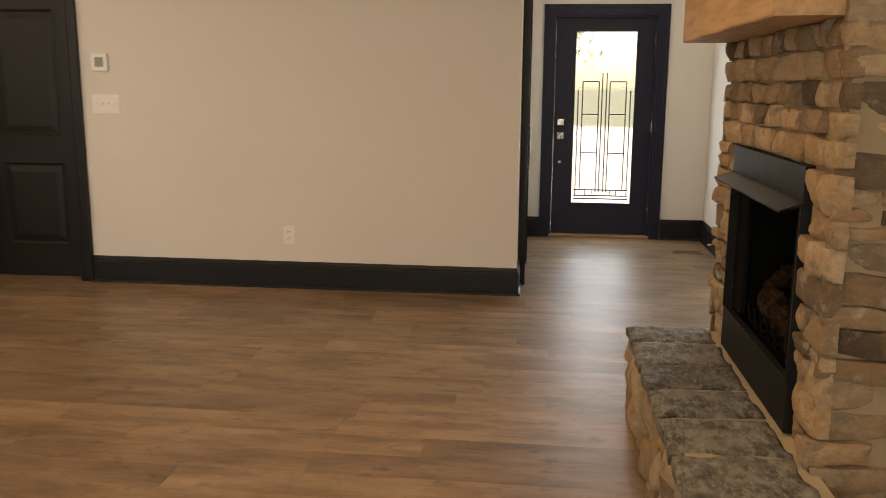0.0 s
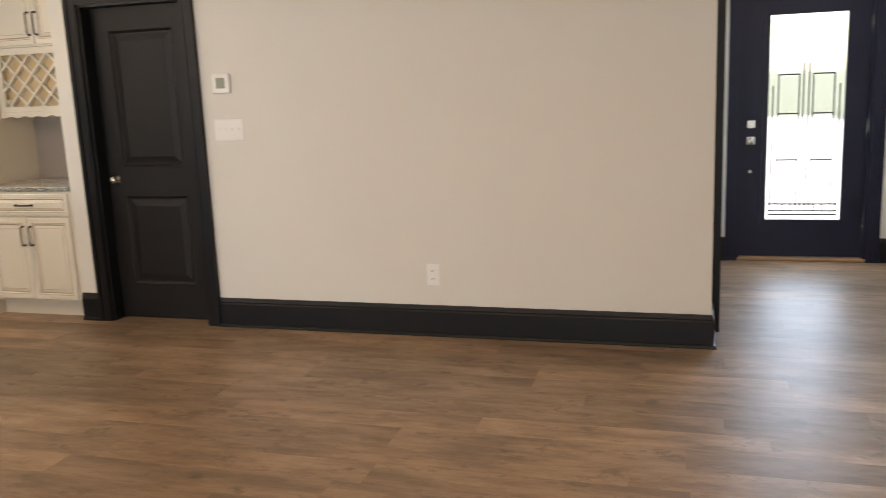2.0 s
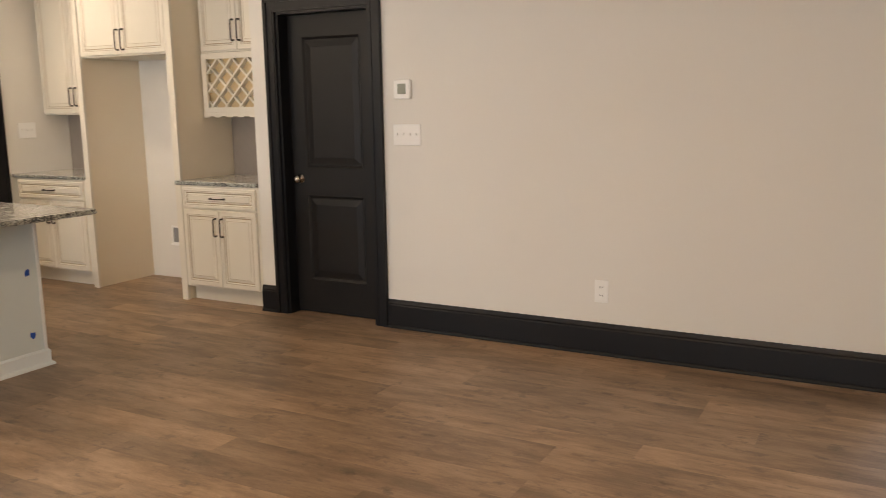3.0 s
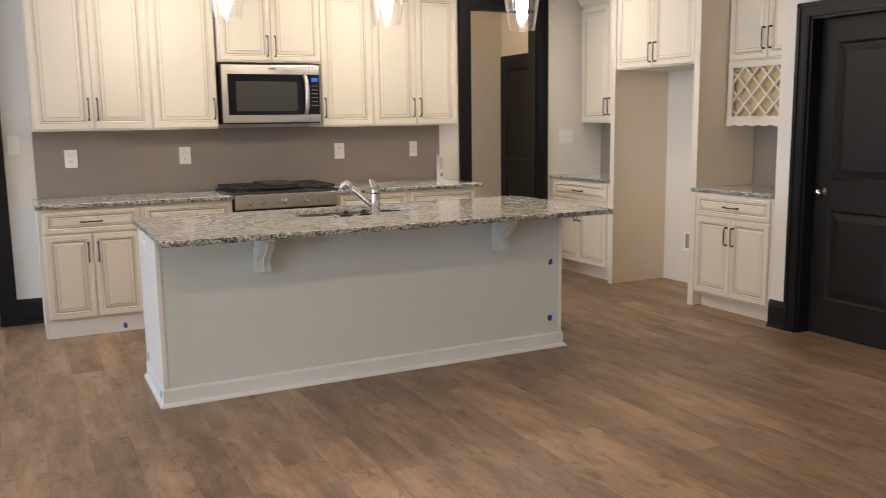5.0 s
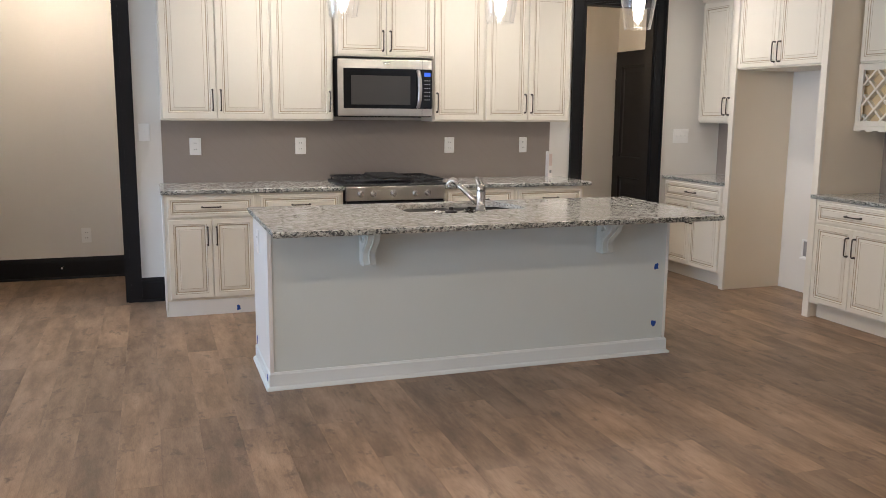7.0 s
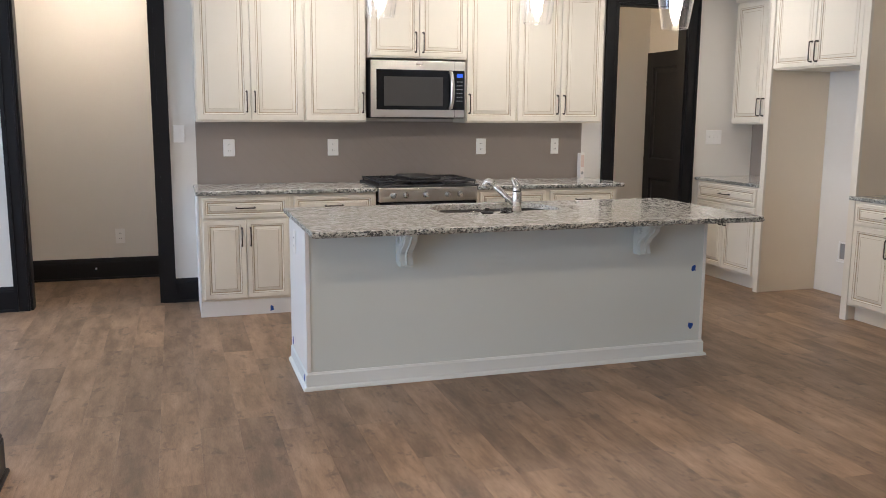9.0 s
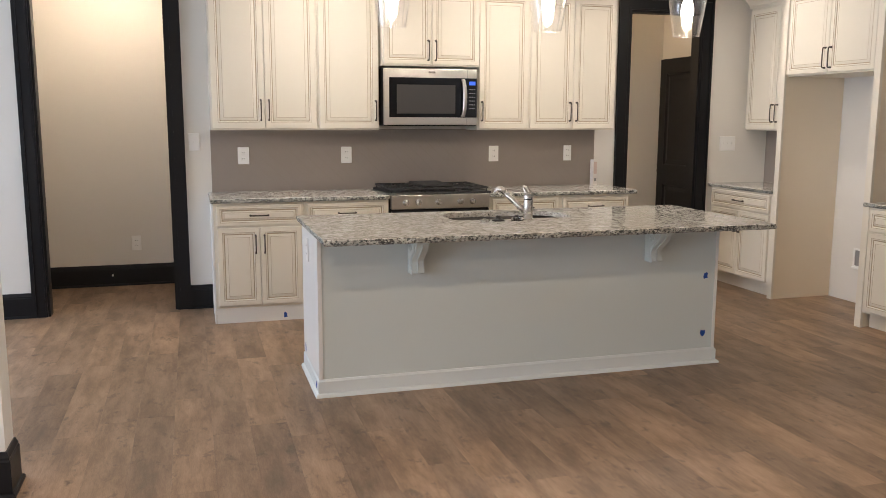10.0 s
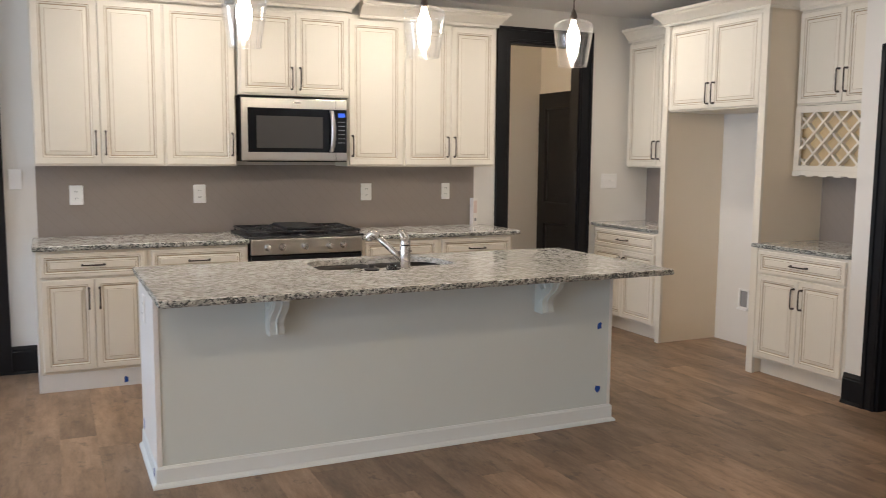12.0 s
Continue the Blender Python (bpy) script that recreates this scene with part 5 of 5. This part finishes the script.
def stone_mesh(w, h, d, seed, rough=0.004):
    """A split field stone: w along x, h along z, its face along -y in a few flat facets; broken outline."""
    rnd = random.Random(seed)
    bm = bmesh.new()
    nx, nz = max(5, min(13, int(w / 0.020) + 2)), max(5, min(8, int(h / 0.017) + 2))
    off = Vector((rnd.uniform(0, 90), rnd.uniform(0, 90), rnd.uniform(0, 90)))
    planes = [(rnd.uniform(-0.05, 0.05), rnd.uniform(-0.10, 0.10), 0.0)]
    planes += [(rnd.uniform(-0.35, 0.35), rnd.uniform(-0.45, 0.45), -rnd.uniform(0.001, 0.007)) for _ in range(3)]
    corner = [(rnd.uniform(-0.004, 0.010), rnd.uniform(-0.003, 0.009)) for _ in range(4)]
    chip = rnd.uniform(0.004, 0.008)
    grid = []
    for i in range(nx + 1):
        col = []
        for k in range(nz + 1):
            u, v = i / nx, k / nz
            # the rim gets a narrow band of its own, so that the edge breaks sharply
            u = min(1.0, max(0.0, (i - 0.5) / (nx - 1))) if 0 < i < nx else u
            v = min(1.0, max(0.0, (k - 0.5) / (nz - 1))) if 0 < k < nz else v
            x, z = u * w, v * h
            edge = min(min(u, 1 - u) * w, min(v, 1 - v) * h)
            p = Vector((x, 0, z))
            y = -d + max(a * (x - w / 2) + b * (z - h / 2) + c for a, b, c in planes)
            y += max(0, 1 - edge / chip) ** 1.5 * chip * 0.9
            y += noise.noise(p * 26 + off) * rough + noise.noise(Vector((p.x * 40, 0, p.z * 95)) + off) * rough * 0.9
            jx = noise.noise(p * 18 + off + Vector((7, 0, 0))) * 0.008
            jz = noise.noise(p * 13 + off + Vector((0, 9, 0))) * 0.008
            cu, cv = corner[(u > 0.5) * 2 + (v > 0.5)]
            near = max(0, 1 - min(u, 1 - u) * w / 0.05) * max(0, 1 - min(v, 1 - v) * h / 0.04)
            col.append(bm.verts.new((x + jx + near * cu * (1 if u < 0.5 else -1), min(y, 0.012), z + jz + near * cv * (1 if v < 0.5 else -1))))
        grid.append(col)
    for i in range(nx):
        for k in range(nz):
            bm.faces.new((grid[i][k], grid[i + 1][k], grid[i + 1][k + 1], grid[i][k + 1])).smooth = True
    rim = [grid[i][0] for i in range(nx + 1)] + [grid[nx][k] for k in range(1, nz + 1)] + [grid[i][nz] for i in range(nx - 1, -1, -1)] + [grid[0][k] for k in range(nz - 1, 0, -1)]
    for a, b in zip(rim, rim[1:] + rim[:1]):
        e = bm.edges.get((a, b))
        if e:
            e.smooth = False
    back = [bm.verts.new((v.co.x, 0.02, v.co.z)) for v in rim]
    for i in range(len(rim)):
        j = (i + 1) % len(rim)
        bm.faces.new((rim[i], back[i], back[j], rim[j])).smooth = True
    bmesh.ops.recalc_face_normals(bm, faces=bm.faces)
    return bm


SEED = [0]


def lay(u0, u1, z0, z1, place, parent, depth=(0.012, 0.042), heights=(0.06, 0.135), widths=(0.10, 0.34), joint=0.008, over=0.0, mat=None):
    """Courses of random stones over a rectangle of a face."""
    rnd = random.Random(int(1000 * (u0 + 3 * z0 + 7 * u1)))
    z = z0
    while z < z1 - 0.03:
        h = rnd.uniform(*heights)
        if z1 - z - h < 0.045:
            h = z1 - z
        u = u0 - rnd.uniform(0, over)
        ue = u1 + rnd.uniform(0, over)
        while u < ue - 0.02:
            w = rnd.uniform(*widths) * (0.75 if h < 0.08 else 1.0)
            if ue - u - w < widths[0] * 0.7:
                w = ue - u
            SEED[0] += 1
            # now and then two thin stones share a tall course
            cuts = [(z, h)]
            if h > 0.105 and w < 0.24 and rnd.random() < 0.35:
                s = rnd.uniform(0.4, 0.6) * h
                cuts = [(z, s), (z + s, h - s)]
            for c, (za, ha) in enumerate(cuts):
                part("stone", stone_mesh(w - joint, ha - joint, rnd.uniform(*depth), SEED[0] * 7 + c), mat or STONE, parent, at=place(u + joint / 2, za + joint / 2) @ pose(0, 0, 0, 0, rnd.uniform(-1.2, 1.2), 0))
            u += w
        z += h


# the face looks along -x: stones run from the far end to the near end
face = lambda u, z: pose(FX + IN, FY1 - u, z, 0, 0, -90)
side_near = lambda u, z: pose(FX + u, FY0 + IN, z)
side_far = lambda u, z: pose(FBACK - u, FY1 - IN, z, 0, 0, 180)
lay(0.0, FY1 - BY1 - 0.004, HZ, BZ1, face, fp, heights=(0.04, 0.10), widths=(0.07, 0.22), over=0.018)
lay(FY1 - BY0 + 0.004, FY1 - FY0, HZ, BZ1, face, fp, heights=(0.045, 0.115), widths=(0.08, 0.22), over=0.014)
lay(0.0, FY1 - FY0, BZ1 + 0.004, 1.60, face, fp, heights=(0.055, 0.115), widths=(0.085, 0.25), over=0.010)
lay(0.0, FY1 - FY0, 1.84, CEIL, face, fp, heights=(0.09, 0.16), widths=(0.16, 0.4))
lay(0.0, FBACK - FX, 0.0, CEIL, side_near, fp, heights=(0.045, 0.115), widths=(0.12, 0.40), over=0.004)
lay(0.0, FBACK - FX, 0.0, 1.84, side_far, fp, heights=(0.08, 0.15), widths=(0.18, 0.4))
hearth_face = lambda u, z: pose(HX + 0.03, HY1 - u, z, 0, 0, -90)
hearth_near = lambda u, z: pose(HX + u, HY0 + 0.03, z)
hearth_far = lambda u, z: pose(FX + IN - u, HY1 - 0.03, z, 0, 0, 180)
lay(0.0, HY1 - HY0, 0.0, HZ - 0.045, hearth_face, fp, depth=(0.03, 0.055), heights=(0.09, 0.16), widths=(0.10, 0.28))
lay(0.0, FX + IN - HX, 0.0, HZ - 0.045, hearth_near, fp, depth=(0.03, 0.05), heights=(0.1, 0.17), widths=(0.12, 0.25))
lay(0.0, FX + IN - HX, 0.0, HZ - 0.045, hearth_far, fp, depth=(0.03, 0.05), heights=(0.1, 0.17), widths=(0.12, 0.25))


def flagstones():
    """Rough dark slabs on the hearth, with pale joints between them."""
    ys = [HY1, 3.80, 3.50, 3.24, 2.98, 2.70, 2.42, HY0]
    rnd = random.Random(5)
    for a, b in zip(ys, ys[1:]):
        SEED[0] += 1
        bm = bmesh.new()
        n, m = 16, 14
        off = Vector((SEED[0], 2 * SEED[0], 0))
        skew = rnd.uniform(-0.035, 0.035)
        g = []
        for i in range(n + 1):
            col = []
            for k in range(m + 1):
                u, v = i / n, k / m
                x = HX - 0.012 + u * (FX - 0.02 - HX + 0.012)
                y = b + 0.007 + v * (a - b - 0.014) + skew * (u - 0.5) * (1 if 0 < v < 1 else 1)
                y = min(y, HY1)
                e = min(min(u, 1 - u) * 0.34, min(v, 1 - v) * (a - b))
                p = Vector((x, y, 0))
                z = HZ + 0.004 - max(0, 1 - e / 0.012) ** 2 * 0.007 + noise.noise(p * 9 + off) * 0.010 + noise.noise(p * 26 + off) * 0.007
                jx = noise.noise(p * 9 + off) * 0.012 if i in (0, n) else 0
                jy = noise.noise(p * 9 - off) * 0.009 if k in (0, m) else 0
                col.append(bm.verts.new((x + jx, y + jy, z)))
            g.append(col)
        for i in range(n):
            for k in range(m):
                bm.faces.new((g[i][k], g[i + 1][k], g[i + 1][k + 1], g[i][k + 1])).smooth = True
        rim = [g[i][0] for i in range(n + 1)] + [g[n][k] for k in range(1, m + 1)] + [g[i][m] for i in range(n - 1, -1, -1)] + [g[0][k] for k in range(m - 1, 0, -1)]
        low = [bm.verts.new((v.co.x, v.co.y, HZ - 0.04)) for v in rim]
        for i in range(len(rim)):
            j = (i + 1) % len(rim)
            bm.faces.new((rim[i], low[i], low[j], rim[j]))
        bmesh.ops.recalc_face_normals(bm, faces=bm.faces)
        part("flagstone", bm, SLATE, fp, "rough dark grey hearth flagstone")


flagstones()


def firebox():
    ob = thing("firebox_insert", "black metal gas firebox with hood and logs", "firebox", pose(0, 0, 0))
    b = 0.50
    x0 = FX - 0.002
    for b6 in ((x0 + 0.03, x0 + b, BY0 + 0.002, BY0 + 0.05, BZ0 + 0.002, BZ1 - 0.002), (x0 + 0.03, x0 + b, BY1 - 0.05, BY1 - 0.002, BZ0 + 0.002, BZ1 - 0.002),
               (x0 + b - 0.02, x0 + b, BY0 + 0.05, BY1 - 0.05, BZ0 + 0.002, BZ1 - 0.002), (x0 + 0.03, x0 + b - 0.02, BY0 + 0.05, BY1 - 0.05, BZ1 - 0.05, BZ1 - 0.002),
               (x0 + 0.03, x0 + b - 0.02, BY0 + 0.05, BY1 - 0.05, BZ0 + 0.002, BZ0 + 0.12)):
        part("liner_plate", boxes(b6), FIREBLACK, ob)
    part("top_panel", rbox(x0, x0 + 0.028, BY0 + 0.004, BY1 - 0.004, BZ1 - 0.115, BZ1 - 0.002, 0.002), FIREMETAL, ob, "dark grey upper panel")
    part("bottom_panel", rbox(x0, x0 + 0.028, BY0 + 0.004, BY1 - 0.004, BZ0 + 0.002, BZ0 + 0.165, 0.002), FIREMETAL, ob, "dark grey lower panel")
    for y in (BY0 + 0.004, BY1 - 0.016):
        part("edge_trim", boxes((x0 - 0.004, x0 + 0.028, y, y + 0.012, BZ0 + 0.167, BZ1 - 0.118)), FIREMETAL, ob)
    part("hood", prism([(x0 - 0.068, BZ1 - 0.137), (x0 - 0.068, BZ1 - 0.131), (x0, BZ1 - 0.106), (x0 + 0.02, BZ1 - 0.106), (x0 + 0.02, BZ1 - 0.117), (x0, BZ1 - 0.117)], BY0 - 0.006, BY1 + 0.012), FIREMETAL, ob, "sloping black metal hood")
    for y in (BY0 + 0.02, BY1 - 0.16):
        part("side_screen", rbox(x0 + 0.032, x0 + 0.05, y, y + 0.14, BZ0 + 0.168, BZ1 - 0.12, 0.004), FIREBLACK, ob, "folded dark mesh screen")
    bed = bmesh.new()
    rnd = random.Random(9)
    for _ in range(70):
        cx, cy, r = rnd.uniform(x0 + 0.12, x0 + 0.42), rnd.uniform(BY0 + 0.14, BY1 - 0.14), rnd.uniform(0.014, 0.03)
        m = bmesh.ops.create_icosphere(bed, subdivisions=1, radius=r, matrix=Matrix.Translation((cx, cy, BZ0 + 0.125)))
        for v in m["verts"]:
            v.co += Vector((rnd.uniform(-1, 1), rnd.uniform(-1, 1), rnd.uniform(-1, 1))) * r * 0.25
    part("ember_bed", bed, EMBER, ob, "dark ember bed")["kind"] = "stuff"
    for pts, r in (([(0.11, 2.98, 0.585), (0.12, 3.18, 0.59), (0.11, 3.40, 0.60), (0.14, 3.62, 0.635)], 0.054),
                   ([(0.30, 3.02, 0.60), (0.30, 3.25, 0.61), (0.29, 3.48, 0.60), (0.28, 3.66, 0.61)], 0.060),
                   ([(0.15, 3.66, 0.66), (0.17, 3.52, 0.74), (0.21, 3.34, 0.80), (0.27, 3.14, 0.83)], 0.042),
                   ([(0.13, 3.08, 0.66), (0.19, 3.20, 0.72), (0.26, 3.38, 0.74), (0.31, 3.52, 0.76)], 0.046)):
        fine = []
        for (a, bb) in zip(pts, pts[1:]):
            for k in range(8):
                fine.append(Vector(a).lerp(Vector(bb), k / 8))
        fine.append(Vector(pts[-1]))
        bm = bmesh.new()
        add_tube(bm, [(x0 + p.x, p.y, p.z) for p in fine], [r * (0.92 + 0.3 * noise.noise(p * 9)) * (0.8 if i in (0, len(fine) - 1) else 1.0) for i, p in enumerate(fine)], 22)
        for v in bm.verts:
            mid = min(fine, key=lambda p: abs(p.y - v.co.y))
            out = Vector((v.co.x - x0 - mid.x, 0, v.co.z - mid.z))
            ridge = abs(noise.noise(Vector((v.co.x * 60, v.co.y * 9, v.co.z * 60)))) + 0.5 * noise.noise(Vector((v.co.x * 25, v.co.y * 18, v.co.z * 25)))
            if out.length > 0.005:
                v.co += out.normalized() * (ridge * 0.030 - 0.008)
        bmesh.ops.recalc_face_normals(bm, faces=bm.faces)
        part("log", bm, LOGS, ob, "brown ceramic fire log")
    for i in range(7):
        y = 3.04 + 0.09 * i
        part("grate_bar", tube([(x0 + 0.36, y, BZ0 + 0.14), (x0 + 0.08, y, BZ0 + 0.14), (x0 + 0.055, y, BZ0 + 0.16), (x0 + 0.045, y, BZ0 + 0.235)], 0.007, 8), FIREBLACK, ob)


firebox()


def mantel():
    x0, x1, y0, y1, z0, z1 = 1.058, FX + IN, 2.672, 4.112, 1.597, 1.80
    bm = boxes((x0, x1, y0, y1, z0, z1))
    bmesh.ops.subdivide_edges(bm, edges=[e for e in bm.edges if abs((e.verts[0].co - e.verts[1].co).y) > 0.5], cuts=24)
    bmesh.ops.bevel(bm, geom=[e for e in bm.edges if e.calc_face_angle(0) > 1.0], offset=0.004, segments=2, affect="EDGES")
    for v in bm.verts:
        v.co += Vector((noise.noise(v.co * 5), 0, noise.noise(v.co * 5 + Vector((3, 1, 2))))) * 0.003
    solo("mantel_beam", bm, WOOD, "solid honey-brown wood beam mantel on the stone", "mantel")


mantel()


def floor_register():
    ob = thing("floor_register", "brown metal floor register in the foyer", "register", pose(1.765, 7.75, 0))
    part("frame", boxes((-0.13, 0.13, -0.065, -0.05, 0.0005, 0.006), (-0.13, 0.13, 0.05, 0.065, 0.0005, 0.006), (-0.13, -0.115, -0.05, 0.05, 0.0005, 0.006), (0.115, 0.13, -0.05, 0.05, 0.0005, 0.006)), THRESH, ob)
    for i in range(14):
        x = -0.108 + i * 0.0165
        part("slat", boxes((x, x + 0.006, -0.05, 0.05, 0.0005, 0.004)), BRONZE, ob)


floor_register()


def door_stop(at):
    ob = thing("door_stop", "small white spring door stop on the baseboard", "door stop", at)
    part("spring", tube([(0, 0, 0), (0, -0.06, 0)], 0.006, 8), NICKEL, ob)
    part("tip", tube([(0, -0.06, 0), (0, -0.075, 0)], 0.009, 8), WHITE, ob)


door_stop(pose(EX - 0.018, 7.62, 0.10, 0, 0, -90))
door_stop(pose(-7.69 + 0.018, 0.62, 0.11, 0, 0, 90))

# ---- outside ----


def tree(x, y, h, seed):
    """A tapered trunk with limbs and a loose crown of leaf clumps."""
    rnd = random.Random(seed)
    ob = thing("tree", "leafy green tree across the lawn", "tree", pose(x, y, -0.35), "trees outside")
    bm = bmesh.new()
    add_tube(bm, [(0, 0, 0), (0.05, 0.02, h * 0.25), (0.0, 0.08, h * 0.55), (0.06, 0.0, h * 0.8)], [0.22, 0.16, 0.10, 0.04], 8)
    tips = []
    for i in range(9):
        a, z = rnd.uniform(0, 6.28), h * rnd.uniform(0.3, 0.7)
        r = h * rnd.uniform(0.16, 0.30)
        tip = (r * math.cos(a), r * math.sin(a), z + h * rnd.uniform(0.08, 0.22))
        add_tube(bm, [(0, 0, z), (tip[0] * 0.5, tip[1] * 0.5, z + (tip[2] - z) * 0.4), tip], [0.07, 0.045, 0.015], 6)
        tips.append(tip)
    bmesh.ops.recalc_face_normals(bm, faces=bm.faces)
    part("trunk", bm, LOGS, ob)
    vs, fs = [], []
    for i in range(1100):
        tip = Vector(rnd.choice(tips + [(0, 0, h * 0.85)]))
        c = tip + Vector((rnd.gauss(0, 1), rnd.gauss(0, 1), rnd.gauss(0, 0.8))) * h * 0.085
        s = rnd.uniform(0.10, 0.22)
        q = Euler((rnd.uniform(0, 6), rnd.uniform(0, 6), rnd.uniform(0, 6))).to_matrix()
        k = len(vs)
        vs += [tuple(c + q @ Vector(p) * s) for p in ((-1, 0, 0), (0, -0.5, 0.1), (1, 0, 0), (0, 0.5, 0.1))]
        fs.append((k, k + 1, k + 2, k + 3))
    me = bpy.data.meshes.new("crown")
    me.from_pydata(vs, [], fs)
    me.materials.append(FOLIAGE)
    cr = new("crown", me)
    cr.parent = ob


for i, (x, y, h) in enumerate(((-6, 34, 7), (1.5, 40, 8), (8, 36, 7.5), (15, 42, 9), (-14, 42, 8.5))):
    tree(x, y, h, 20 + i)

# ---- floor planks ----
PW, PL = 0.181, 1.22
structure("subfloor", boxes((-7.82, EX + 0.13, SY - 0.13, FY + 0.14, -0.30, -0.0085), (EX + 0.13, 5.62, 4.28, FY + 0.14, -0.30, -0.0085)), DARKSLOT)
floor = tagged(new("floor"), "warm brown wood-look plank floor", "", "", "structure")


def plank_shape():
    """A plank with eased edges: its corner is the origin and its top is at z = 0."""
    c, g = 0.00035, 0.0
    lo, mid, hi = -0.008, -0.0006, 0.0
    vs = []
    for z, i in ((lo, g), (mid, g), (hi, c)):
        vs += [(i, i, z), (PL - i, i, z), (PL - i, PW - i, z), (i, PW - i, z)]
    fs = [(8, 9, 10, 11)]
    for r in (0, 4):
        for k in range(4):
            fs.append((r + k, r + (k + 1) % 4, r + 4 + (k + 1) % 4, r + 4 + k))
    return vs, fs


pv, pf = plank_shape()
plank_mesh = bpy.data.meshes.new("plank")
plank_mesh.from_pydata(pv, [], pf)
plank_mesh.materials.append(PLANK)
rnd = random.Random(4)
rest_v, rest_f = [], []
y = SY - 0.12
while y < FY + 0.1:
    x = -7.8 - rnd.uniform(0, PL)
    edge = 5.56 if y > 4.29 else EX + 0.06
    while x < edge - 0.01:
        near = -6.3 < x < edge - PL and x < 1.6 and 0.6 < y < 6.7
        if near:
            ob = new("plank", plank_mesh)
            ob.parent = floor
            ob.location = (x, y, 0)
        else:
            k = len(rest_v)
            rest_v += [(min(a + x, edge), b + y, c) for a, b, c in pv]
            rest_f += [tuple(i + k for i in f) for f in pf]
        x += PL
    y += PW
me = bpy.data.meshes.new("plank_field")
me.from_pydata(rest_v, [], rest_f)
me.materials.append(PLANKFIELD)
ob = new("plank_field", me)
ob.parent = floor
ob["kind"] = "stuff"
